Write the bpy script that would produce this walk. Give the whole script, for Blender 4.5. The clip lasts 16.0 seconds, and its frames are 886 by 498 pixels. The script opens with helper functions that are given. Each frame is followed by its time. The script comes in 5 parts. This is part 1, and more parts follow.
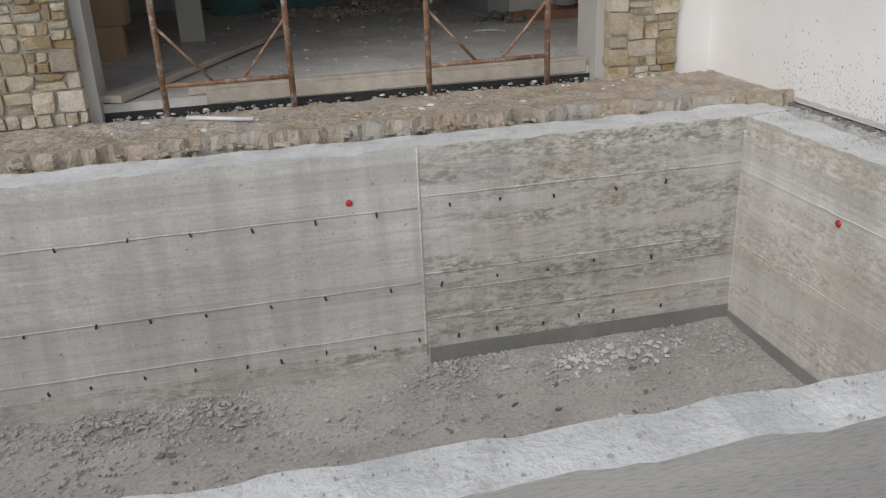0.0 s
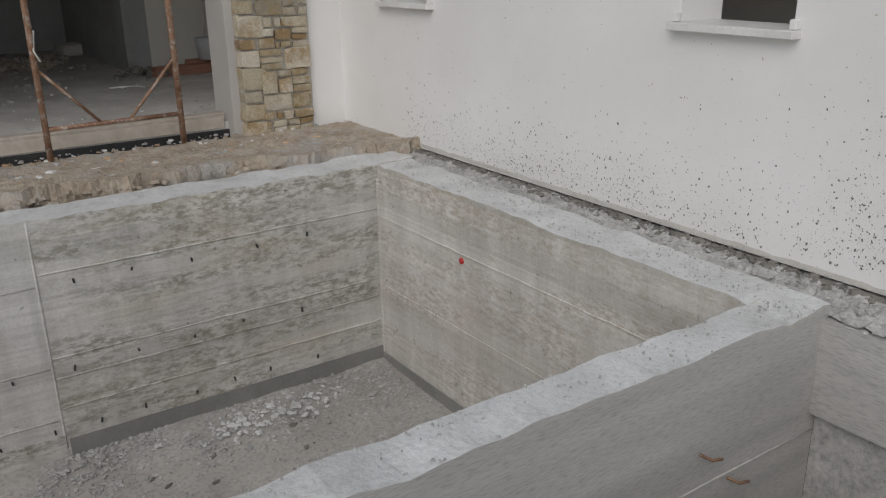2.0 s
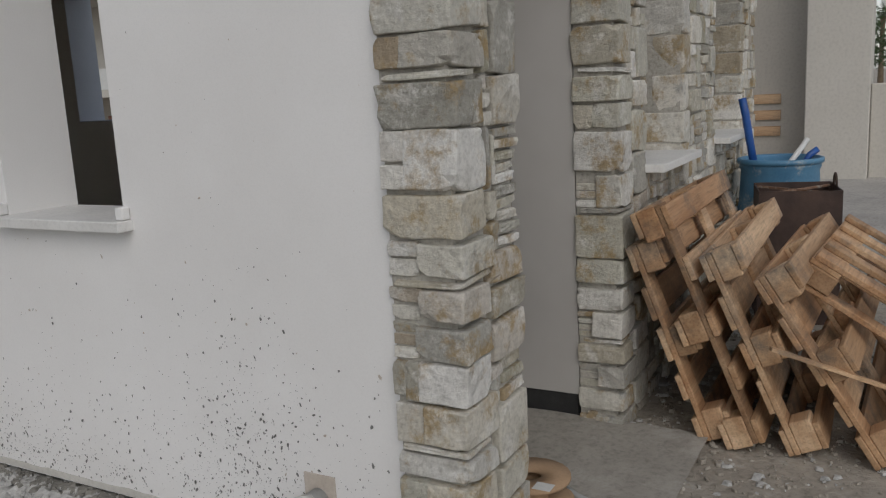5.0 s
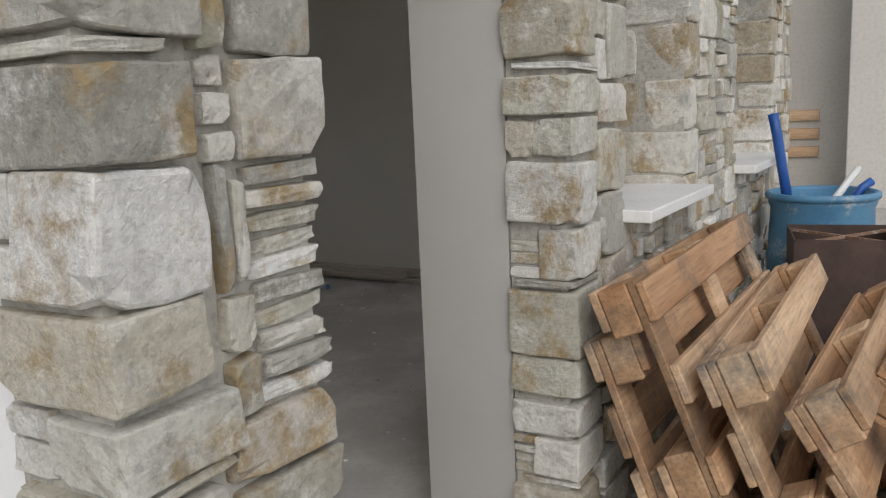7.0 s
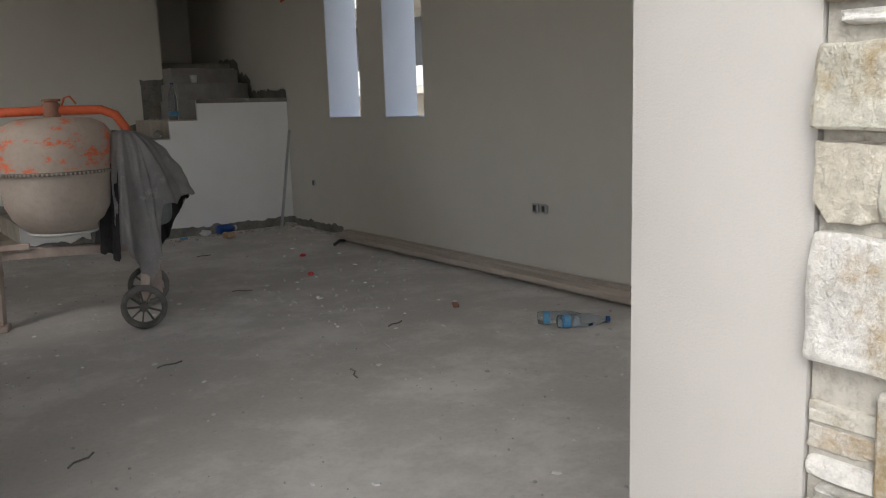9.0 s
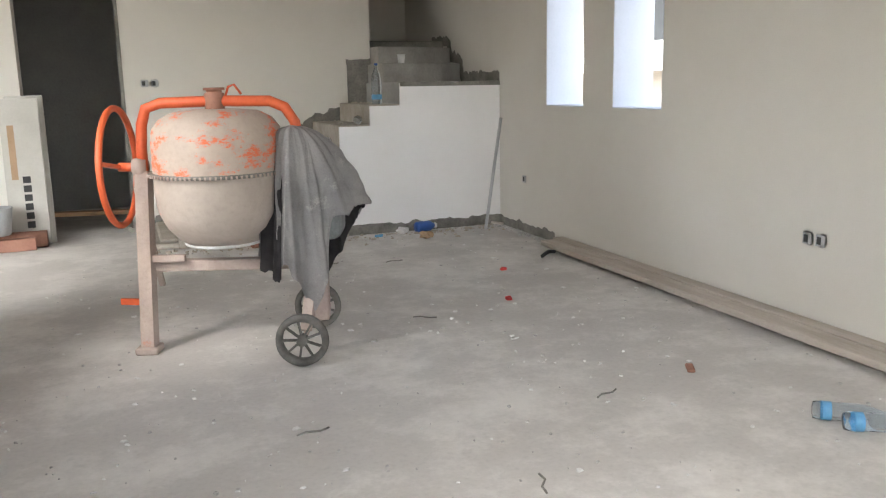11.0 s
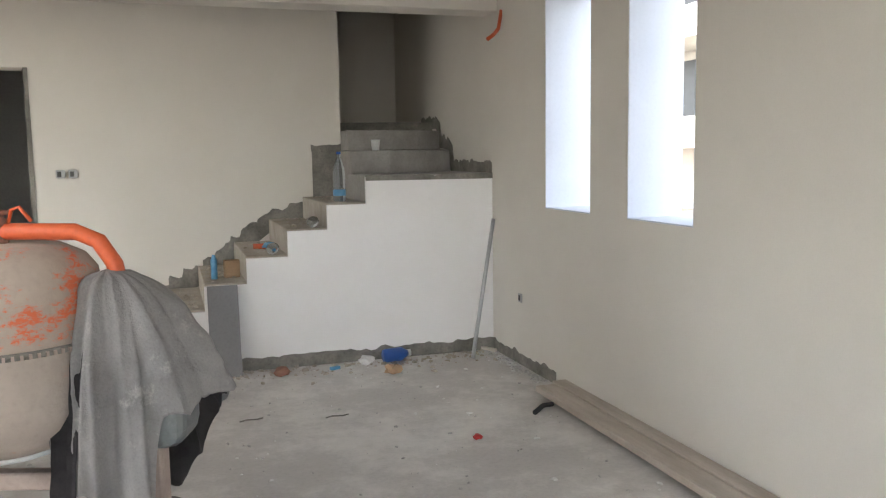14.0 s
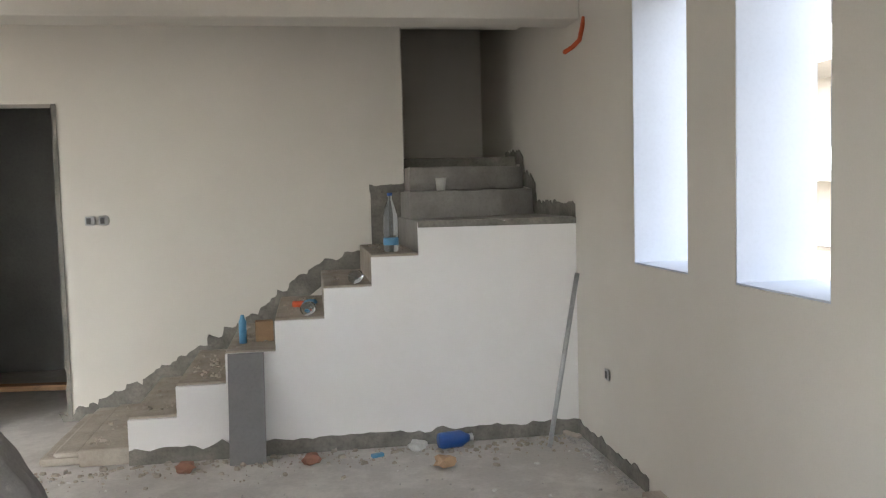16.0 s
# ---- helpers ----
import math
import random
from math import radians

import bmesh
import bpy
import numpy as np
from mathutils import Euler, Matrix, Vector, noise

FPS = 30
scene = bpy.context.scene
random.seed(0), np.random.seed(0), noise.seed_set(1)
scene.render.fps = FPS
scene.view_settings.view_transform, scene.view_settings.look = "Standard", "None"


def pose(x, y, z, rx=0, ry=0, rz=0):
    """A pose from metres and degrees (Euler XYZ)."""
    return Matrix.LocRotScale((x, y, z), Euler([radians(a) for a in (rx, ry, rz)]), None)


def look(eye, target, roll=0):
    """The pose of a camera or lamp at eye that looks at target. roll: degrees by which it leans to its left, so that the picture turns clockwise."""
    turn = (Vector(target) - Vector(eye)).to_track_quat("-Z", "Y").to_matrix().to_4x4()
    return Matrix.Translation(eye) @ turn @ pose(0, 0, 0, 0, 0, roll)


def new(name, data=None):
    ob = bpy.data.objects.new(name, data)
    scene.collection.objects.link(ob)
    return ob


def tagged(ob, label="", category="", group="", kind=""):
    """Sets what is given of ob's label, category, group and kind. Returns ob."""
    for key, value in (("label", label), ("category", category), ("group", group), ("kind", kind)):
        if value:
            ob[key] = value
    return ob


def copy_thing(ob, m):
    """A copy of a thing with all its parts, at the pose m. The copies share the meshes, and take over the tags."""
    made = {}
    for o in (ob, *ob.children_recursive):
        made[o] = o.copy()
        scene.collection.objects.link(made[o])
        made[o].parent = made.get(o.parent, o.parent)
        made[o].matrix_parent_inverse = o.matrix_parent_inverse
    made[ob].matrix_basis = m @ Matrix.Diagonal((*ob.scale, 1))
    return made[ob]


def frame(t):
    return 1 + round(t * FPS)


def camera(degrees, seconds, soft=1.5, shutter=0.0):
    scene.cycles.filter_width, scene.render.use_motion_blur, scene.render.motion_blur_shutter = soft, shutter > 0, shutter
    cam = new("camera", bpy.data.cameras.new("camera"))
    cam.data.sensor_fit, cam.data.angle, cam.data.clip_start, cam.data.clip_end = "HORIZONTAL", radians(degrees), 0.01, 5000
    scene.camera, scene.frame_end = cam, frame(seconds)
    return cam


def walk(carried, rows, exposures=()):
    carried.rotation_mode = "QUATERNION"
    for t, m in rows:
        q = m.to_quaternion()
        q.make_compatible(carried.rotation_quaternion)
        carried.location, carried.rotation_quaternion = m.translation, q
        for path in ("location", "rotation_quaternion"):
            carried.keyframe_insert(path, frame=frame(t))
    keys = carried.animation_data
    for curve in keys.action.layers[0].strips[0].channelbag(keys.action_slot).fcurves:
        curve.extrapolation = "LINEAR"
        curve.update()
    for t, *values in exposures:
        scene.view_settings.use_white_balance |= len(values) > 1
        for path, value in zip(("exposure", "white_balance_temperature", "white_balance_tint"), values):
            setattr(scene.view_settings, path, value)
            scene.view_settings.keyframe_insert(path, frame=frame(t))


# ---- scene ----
cam = camera(55.7, 16.0, 1.2)
METRES, EYE, TILT, LEAN, TURN = 8.0, 1.5, 0.0, 0.0, -12.5
ROWS = [
    (0.0, 0.0, 0.0, 0.0, -0.88, -21.94, 2.2),
    (0.5, 0.0112, 0.0007, 0.0021, -6.19, -21.56, 2.13),
    (1.0, 0.0213, 0.0005, 0.0035, -12.12, -21.06, 1.73),
    (1.5, 0.0317, 0.0024, 0.0037, -17.64, -20.57, 1.24),
    (2.0, 0.042, 0.0013, 0.0051, -21.98, -19.44, 0.74),
    (2.5, 0.0545, -0.0009, 0.007, -24.82, -17.3, 0.45),
    (3.0, 0.0678, 0.0016, 0.0077, -27.11, -15.25, 0.45),
    (3.5, 0.0906, 0.016, 0.0091, -32.18, -13.64, 1.06),
    (4.0, 0.1242, 0.0268, 0.0108, -39.03, -11.83, 1.58),
    (4.5, 0.1694, 0.0268, 0.011, -45.0, -10.85, 2.43),
    (5.0, 0.2014, 0.0255, 0.0101, -49.13, -10.72, 2.98),
    (7.5, 0.3827, 0.0968, 0.0048, -45.12, -8.91, 1.81),
    (8.0, 0.4156, 0.1126, 0.0037, -38.61, -9.62, 1.37),
    (8.5, 0.4395, 0.1339, 0.0009, -31.73, -10.12, 1.55),
    (9.0, 0.4564, 0.1588, 0.0064, -23.52, -9.85, 1.76),
    (9.5, 0.4746, 0.1853, 0.0074, -14.5, -9.7, 1.32),
    (12.0, 0.5122, 0.3516, 0.0298, -7.63, -11.34, 0.89),
    (12.5, 0.5201, 0.375, 0.0359, -7.06, -9.4, 0.86),
    (13.0, 0.5418, 0.4019, 0.0392, -6.19, -7.93, 0.76),
    (13.5, 0.5647, 0.4296, 0.0373, -6.13, -7.43, 0.54),
    (14.0, 0.5835, 0.4726, 0.0369, -5.79, -6.46, 0.87),
    (14.5, 0.6081, 0.5007, 0.0391, -3.32, -5.31, 1.08),
    (15.0, 0.6255, 0.5315, 0.0379, -1.12, -4.58, 1.04),
    (15.5, 0.6342, 0.5681, 0.039, 0.62, -4.02, 1.42),
    (16.0, 0.6433, 0.602, 0.0392, 3.41, -3.82, 1.5),
]
walk(cam, [(t, pose(0, 0, EYE, TILT, LEAN, TURN) @ pose(METRES * x, METRES * y, METRES * z, 90 + pitch, roll, yaw)) for t, x, y, z, yaw, pitch, roll in ROWS],
     [(0.0, 0.05), (1.0, -0.1), (2.0, -0.33), (3.0, -0.4), (3.5, -0.42), (4.5, -0.52), (5.2, -0.54), (7.3, 0.31), (8.0, 0.64), (9.0, 1.35), (9.7, 2.2), (11.8, 3.2), (13.5, 3.18), (15.0, 3.2), (16.0, 3.02)])

# ---- light: an overcast sky and a wide weak sun ----
world = bpy.data.worlds.new("sky")
scene.world = world
world.use_nodes = True
wn, wl = world.node_tree.nodes, world.node_tree.links
sky = wn.new("ShaderNodeTexSky")
sky.sky_type, sky.sun_disc = "NISHITA", False
sky.sun_elevation, sky.sun_rotation = radians(42), radians(232)
grey = wn.new("ShaderNodeHueSaturation")
grey.inputs["Saturation"].default_value = 0.31
wl.new(sky.outputs[0], grey.inputs["Color"])
wl.new(grey.outputs[0], wn["Background"].inputs["Color"])
wn["Background"].inputs["Strength"].default_value = 0.17
sun = new("sun", bpy.data.lights.new("sun", "SUN"))
sun.data.energy, sun.data.angle, sun.data.color = 0.9, radians(40), (1.0, 0.95, 0.89)
sun.matrix_world = look((-9, -5.5, 12), (2, 3, 0))


# ---- materials ----
def ramp(nt, fac, stops):
    r = nt.nodes.new("ShaderNodeValToRGB")
    els = r.color_ramp.elements
    while len(els) < len(stops):
        els.new(0.5)
    for e, (p, c) in zip(els, stops):
        e.position, e.color = p, (*c, 1)
    nt.links.new(fac, r.inputs[0])
    return r.outputs[0]


def tex(nt, scale, detail=5.0, rough=0.6, stretch=(1, 1, 1), space="Object"):
    co = nt.nodes.new("ShaderNodeTexCoord")
    mp = nt.nodes.new("ShaderNodeMapping")
    mp.inputs["Scale"].default_value = stretch
    n = nt.nodes.new("ShaderNodeTexNoise")
    n.inputs["Scale"].default_value, n.inputs["Detail"].default_value, n.inputs["Roughness"].default_value = scale, detail, rough
    if space == "World":
        g = nt.nodes.new("ShaderNodeNewGeometry")
        nt.links.new(g.outputs["Position"], mp.inputs[0])
    else:
        nt.links.new(co.outputs[space], mp.inputs[0])
    nt.links.new(mp.outputs[0], n.inputs["Vector"])
    return n.outputs["Fac"]


def mix(nt, fac, a, b, kind="MIX"):
    m = nt.nodes.new("ShaderNodeMix")
    m.data_type, m.blend_type = "RGBA", kind
    if isinstance(fac, float):
        m.inputs[0].default_value = fac
    else:
        nt.links.new(fac, m.inputs[0])
    for sock, v in ((m.inputs[6], a), (m.inputs[7], b)):
        if isinstance(v, tuple):
            sock.default_value = (*v, 1)
        else:
            nt.links.new(v, sock)
    return m.outputs[2]


def surface(name, dark, light, scale=6.0, fine=60.0, rough=0.85, bump=0.25, metal=0.0, stretch=(1, 1, 1), stain=None, stain_at=(0.55, 0.7), stain_scale=2.0,
            stain_stretch=(1, 1, 1), space="World", depth=0.01, random_tint=0.0, grain_mix=0.3):
    m = bpy.data.materials.new(name)
    m.use_nodes = True
    nt = m.node_tree
    p = nt.nodes["Principled BSDF"]
    p.inputs["Roughness"].default_value, p.inputs["Metallic"].default_value = rough, metal
    big, small = tex(nt, scale, stretch=stretch, space=space), tex(nt, fine, stretch=stretch, space=space)
    col = ramp(nt, big, [(0.3, dark), (0.7, light)])
    grain = ramp(nt, small, [(0.28, (0.60, 0.60, 0.60)), (0.5, (1.0, 1.0, 1.0)), (0.75, (1.16, 1.16, 1.16))])
    col = mix(nt, grain_mix, col, grain, "MULTIPLY")
    if stain:
        s = ramp(nt, tex(nt, stain_scale, 10, 0.78, stain_stretch, space), [(stain_at[0], (0, 0, 0)), (stain_at[1], (1, 1, 1))])
        col = mix(nt, s, col, stain)
    if random_tint:
        info = nt.nodes.new("ShaderNodeObjectInfo")
        col = mix(nt, random_tint, col, ramp(nt, info.outputs["Random"], [(0, (0.5, 0.42, 0.36)), (0.35, (0.95, 0.85, 0.75)), (0.6, (1.1, 1.08, 1.08)), (0.8, (0.84, 0.66, 0.52)), (1, (1.15, 1.15, 1.15))]), "MULTIPLY")
    nt.links.new(col, p.inputs["Base Color"])
    b = nt.nodes.new("ShaderNodeBump")
    b.inputs["Strength"].default_value, b.inputs["Distance"].default_value = bump, depth
    nt.links.new(small, b.inputs["Height"])
    nt.links.new(b.outputs[0], p.inputs["Normal"])
    return m


M_WHITE = surface("white_render", (0.745, 0.73, 0.715), (0.81, 0.80, 0.79), 1.2, 180, 0.9, 0.15, depth=0.003, grain_mix=0.08)
M_CREAM = surface("cream_plaster", (0.62, 0.59, 0.53), (0.68, 0.65, 0.59), 0.8, 120, 0.9, 0.12, depth=0.003, grain_mix=0.08)
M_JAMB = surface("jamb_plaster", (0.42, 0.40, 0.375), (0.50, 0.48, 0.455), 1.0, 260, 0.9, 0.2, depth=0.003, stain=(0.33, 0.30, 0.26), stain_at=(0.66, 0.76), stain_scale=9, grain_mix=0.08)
M_SCREED = surface("floor_screed", (0.46, 0.44, 0.415), (0.58, 0.555, 0.525), 1.6, 45, 0.8, 0.15, stain=(0.66, 0.635, 0.60), stain_at=(0.48, 0.64), stain_scale=1.6, depth=0.004, grain_mix=0.22)


def form_material(name, dark, light, mould, amount, lean=0.0):
    """Board-marked concrete: boards of uneven tone, blotches of mould along them, faint upright streaks."""
    m = bpy.data.materials.new(name)
    m.use_nodes = True
    nt = m.node_tree
    p = nt.nodes["Principled BSDF"]
    p.inputs["Roughness"].default_value = 0.88

    def calc(op, a, b):
        n = nt.nodes.new("ShaderNodeMath")
        n.operation = op
        for sock, v in zip(n.inputs, (a, b)):
            if isinstance(v, float):
                sock.default_value = v
            else:
                nt.links.new(v, sock)
        return n.outputs[0]

    geo, cut = nt.nodes.new("ShaderNodeNewGeometry"), nt.nodes.new("ShaderNodeSeparateXYZ")
    nt.links.new(geo.outputs["Position"], cut.inputs[0])
    band = calc("FLOOR", calc("MULTIPLY", calc("ADD", cut.outputs["Z"], 2.0 + lean), 8.6), 0.0)
    dice = nt.nodes.new("ShaderNodeTexWhiteNoise")
    dice.noise_dimensions = "1D"
    nt.links.new(band, dice.inputs["W"])
    grain, fine = tex(nt, 3.0, 6, 0.65, (0.3, 0.3, 16), "World"), tex(nt, 60, 5, 0.7, space="World")
    col = ramp(nt, tex(nt, 1.3, 6, 0.6, (1, 1, 1.6), "World"), [(0.3, dark), (0.7, light)])
    col = mix(nt, 0.55, col, ramp(nt, dice.outputs["Value"], [(0.0, (0.80, 0.80, 0.79)), (0.5, (1, 1, 1)), (1.0, (1.08, 1.08, 1.08))]), "MULTIPLY")
    col = mix(nt, 0.6, col, ramp(nt, grain, [(0.3, (0.74, 0.74, 0.73)), (0.5, (1, 1, 1)), (0.7, (1.1, 1.1, 1.1))]), "MULTIPLY")
    col = mix(nt, 0.5, col, ramp(nt, tex(nt, 7.0, 4, 0.6, (1, 1, 0.09), "World"), [(0.38, (0.74, 0.74, 0.73)), (0.58, (1.05, 1.05, 1.05))]), "MULTIPLY")
    where = calc("MULTIPLY", ramp(nt, tex(nt, 1.5, 5, 0.65, (0.55, 0.55, 3.0), "World"), [(0.37, (0, 0, 0)), (0.56, (1, 1, 1))]), amount)
    spots = ramp(nt, tex(nt, 19.0, 8, 0.75, (0.8, 0.8, 2.0), "World"), [(0.44, (0, 0, 0)), (0.58, (1, 1, 1))])
    col = mix(nt, calc("MULTIPLY", where, spots), col, mould)
    tan = calc("MULTIPLY", ramp(nt, tex(nt, 0.9, 4, 0.6, (1, 1, 3.5), "World"), [(0.50, (0, 0, 0)), (0.68, (1, 1, 1))]), 0.45 * amount)
    col = mix(nt, tan, col, (0.42, 0.35, 0.25))
    pits = ramp(nt, tex(nt, 24, 2, 0.5, space="World"), [(0.70, (1, 1, 1)), (0.74, (0.55, 0.55, 0.54))])
    col = mix(nt, 0.8, col, pits, "MULTIPLY")
    col = mix(nt, 0.6, col, ramp(nt, fine, [(0.28, (0.72, 0.72, 0.72)), (0.5, (1, 1, 1)), (0.75, (1.12, 1.12, 1.12))]), "MULTIPLY")
    nt.links.new(col, p.inputs["Base Color"])
    b = nt.nodes.new("ShaderNodeBump")
    b.inputs["Strength"].default_value, b.inputs["Distance"].default_value = 0.4, 0.006
    nt.links.new(calc("ADD", grain, calc("MULTIPLY", dice.outputs["Value"], 0.6)), b.inputs["Height"])
    nt.links.new(b.outputs[0], p.inputs["Normal"])
    return m


M_FORM = form_material("board_marked_concrete", (0.52, 0.505, 0.475), (0.64, 0.62, 0.59), (0.33, 0.315, 0.28), 0.30)
M_FORM_D = form_material("mould_stained_concrete", (0.50, 0.485, 0.45), (0.65, 0.63, 0.595), (0.25, 0.235, 0.19), 0.95, 0.03)
M_FORM_E = form_material("board_marked_concrete_pale", (0.52, 0.495, 0.46), (0.68, 0.65, 0.61), (0.33, 0.28, 0.205), 0.6, 0.07)
M_FORM_N = surface("smooth_grey_concrete", (0.39, 0.38, 0.36), (0.52, 0.505, 0.48), 2.5, 60, 0.8, 0.15, stretch=(0.4, 0.4, 3.0), stain=(0.46, 0.45, 0.42), stain_at=(0.6, 0.8), depth=0.003, grain_mix=0.8)
M_TOPC = surface("rough_concrete_top", (0.53, 0.53, 0.52), (0.71, 0.71, 0.70), 4, 50, 0.9, 0.7, stain=(0.42, 0.415, 0.395), stain_at=(0.56, 0.72), stain_scale=5, depth=0.012, grain_mix=0.4)
M_POOLFLOOR = surface("dusty_pool_floor", (0.33, 0.31, 0.285), (0.46, 0.435, 0.40), 1.5, 40, 0.95, 0.35, stain=(0.24, 0.235, 0.225), stain_at=(0.55, 0.72), stain_scale=1.7, grain_mix=0.8)
M_WET = surface("damp_concrete_band", (0.19, 0.19, 0.18), (0.27, 0.265, 0.25), 3, 50, 0.7, 0.15)
M_DIRT = surface("tan_dirt", (0.31, 0.25, 0.185), (0.52, 0.445, 0.355), 5.0, 35, 0.95, 1.0, stain=(0.42, 0.40, 0.37), stain_at=(0.48, 0.62), stain_scale=2.2, depth=0.02, grain_mix=0.8)
M_GROUND = surface("dusty_gravel_ground", (0.26, 0.23, 0.19), (0.41, 0.37, 0.315), 2.5, 30, 0.95, 0.7, stain=(0.44, 0.42, 0.39), stain_at=(0.55, 0.7), stain_scale=5, depth=0.015, grain_mix=0.8)
M_RUBBLE = surface("grey_rubble", (0.33, 0.325, 0.31), (0.55, 0.54, 0.52), 14, 60, 0.95, 0.5, grain_mix=0.8)
# white reveals: the blue of the skylight is put into this colour
M_REVEAL = surface("sky_tinted_reveal", (0.52, 0.565, 0.64), (0.58, 0.62, 0.69), 1.5, 60, 0.9, 0.15, depth=0.003, grain_mix=0.1)
M_MORTAR = surface("grey_mortar", (0.38, 0.36, 0.315), (0.48, 0.45, 0.40), 8, 60, 0.95, 0.6, depth=0.01, grain_mix=0.8)
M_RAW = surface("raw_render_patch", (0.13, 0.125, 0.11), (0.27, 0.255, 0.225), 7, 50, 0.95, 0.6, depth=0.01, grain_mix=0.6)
M_STEP = surface("dusty_step_concrete", (0.33, 0.29, 0.235), (0.47, 0.43, 0.37), 5, 50, 0.95, 0.4, stain=(0.25, 0.235, 0.21), stain_at=(0.58, 0.72), stain_scale=6)
M_STEPG = surface("grey_step_concrete", (0.26, 0.25, 0.23), (0.36, 0.345, 0.32), 5, 50, 0.95, 0.4)
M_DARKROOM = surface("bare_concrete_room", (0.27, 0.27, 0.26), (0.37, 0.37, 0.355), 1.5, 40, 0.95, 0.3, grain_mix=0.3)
M_BLACK = surface("bitumen_black", (0.012, 0.012, 0.013), (0.03, 0.03, 0.03), 8, 60, 0.6, 0.5)
M_WOOD = surface("pallet_pine", (0.35, 0.205, 0.105), (0.67, 0.495, 0.325), 2.2, 22, 0.75, 0.35, stretch=(5, 0.3, 5), space="Object", stain=(0.17, 0.145, 0.12), stain_at=(0.50, 0.64),
                 stain_scale=1.9, random_tint=0.9, depth=0.003, grain_mix=0.85)
M_PLANK = surface("dusty_scaffold_plank", (0.40, 0.35, 0.29), (0.54, 0.485, 0.42), 3, 70, 0.85, 0.25, stretch=(4, 0.5, 4), depth=0.003)
M_RUST = surface("rusty_steel", (0.16, 0.075, 0.04), (0.33, 0.20, 0.13), 14, 90, 0.85, 0.3, stain=(0.46, 0.42, 0.37), stain_at=(0.52, 0.62), stain_scale=18)
M_BINRUST = surface("dark_rusted_sheet", (0.035, 0.022, 0.018), (0.085, 0.05, 0.038), 6, 60, 0.75, 0.2)
M_GALV = surface("galvanised_steel", (0.42, 0.43, 0.44), (0.52, 0.53, 0.54), 8, 80, 0.45, 0.1, metal=0.6)
M_ORANGE = surface("orange_enamel", (0.53, 0.085, 0.026), (0.64, 0.125, 0.042), 5, 60, 0.5, 0.1, stain=(0.33, 0.17, 0.12), stain_at=(0.6, 0.72), stain_scale=10)
M_DRUM = surface("cement_caked_drum", (0.36, 0.29, 0.24), (0.46, 0.38, 0.32), 3, 40, 0.85, 0.3, stain=(0.66, 0.15, 0.065), stain_at=(0.53, 0.59), stain_scale=5.0, stain_stretch=(1, 1, 1.8), grain_mix=0.2)
M_DRUM_LOW = surface("cement_caked_drum_lower", (0.38, 0.32, 0.27), (0.49, 0.42, 0.36), 3, 40, 0.85, 0.3, stain=(0.58, 0.28, 0.19), stain_at=(0.60, 0.70), stain_scale=2.6, stain_stretch=(1, 1, 3), grain_mix=0.2)
M_MIXFRAME = surface("dusty_mixer_frame", (0.34, 0.265, 0.225), (0.46, 0.38, 0.33), 6, 60, 0.8, 0.25, stain=(0.5, 0.16, 0.09), stain_at=(0.62, 0.7), stain_scale=5)
M_CLOTH = surface("grey_felt_cloth", (0.31, 0.30, 0.29), (0.48, 0.465, 0.45), 4, 120, 1.0, 0.5, stain=(0.58, 0.56, 0.53), stain_at=(0.56, 0.66), stain_scale=9, depth=0.004)
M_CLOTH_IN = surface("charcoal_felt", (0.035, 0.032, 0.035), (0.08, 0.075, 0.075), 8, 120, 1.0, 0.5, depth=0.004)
M_MOTOR = surface("grey_motor_plastic", (0.15, 0.165, 0.165), (0.22, 0.235, 0.235), 5, 60, 0.5, 0.1, stain=(0.32, 0.32, 0.31), stain_at=(0.55, 0.7), stain_scale=6)
M_PATCH = surface("dusty_trodden_concrete", (0.26, 0.24, 0.21), (0.36, 0.335, 0.295), 2.2, 45, 0.95, 0.3, stain=(0.42, 0.395, 0.355), stain_at=(0.52, 0.66), stain_scale=3.5, grain_mix=0.7)
M_TYRE = surface("dusty_rubber", (0.06, 0.058, 0.05), (0.19, 0.18, 0.165), 9, 80, 0.9, 0.2)
M_CARD = surface("cardboard", (0.36, 0.235, 0.14), (0.43, 0.29, 0.18), 4, 90, 0.85, 0.1, depth=0.002)
M_TILE = surface("grey_stone_tile", (0.15, 0.145, 0.145), (0.19, 0.185, 0.18), 3, 60, 0.5, 0.1)
M_MARBLE = surface("pale_marble_sill", (0.66, 0.65, 0.63), (0.76, 0.75, 0.73), 4, 60, 0.5, 0.1)
M_PACK = surface("white_pack_card", (0.47, 0.45, 0.40), (0.56, 0.54, 0.49), 3, 60, 0.7, 0.1, grain_mix=0.1)
M_INK = surface("black_ink", (0.03, 0.03, 0.03), (0.05, 0.05, 0.05), 3, 60, 0.7, 0.05)
M_FRAME = surface("anthracite_frame", (0.02, 0.022, 0.025), (0.03, 0.032, 0.035), 3, 60, 0.4, 0.05)
M_BLUE = surface("blue_plastic_drum", (0.055, 0.17, 0.30), (0.11, 0.26, 0.40), 4, 60, 0.5, 0.1, stain=(0.40, 0.42, 0.42), stain_at=(0.55, 0.66), stain_scale=7)
M_HOSE = surface("blue_pipe", (0.015, 0.07, 0.27), (0.025, 0.10, 0.35), 5, 60, 0.4, 0.05)
M_PVC = surface("white_pvc", (0.62, 0.62, 0.60), (0.70, 0.70, 0.68), 5, 60, 0.5, 0.1)
M_GREYPVC = surface("grey_conduit", (0.36, 0.37, 0.37), (0.45, 0.455, 0.45), 5, 60, 0.5, 0.1)
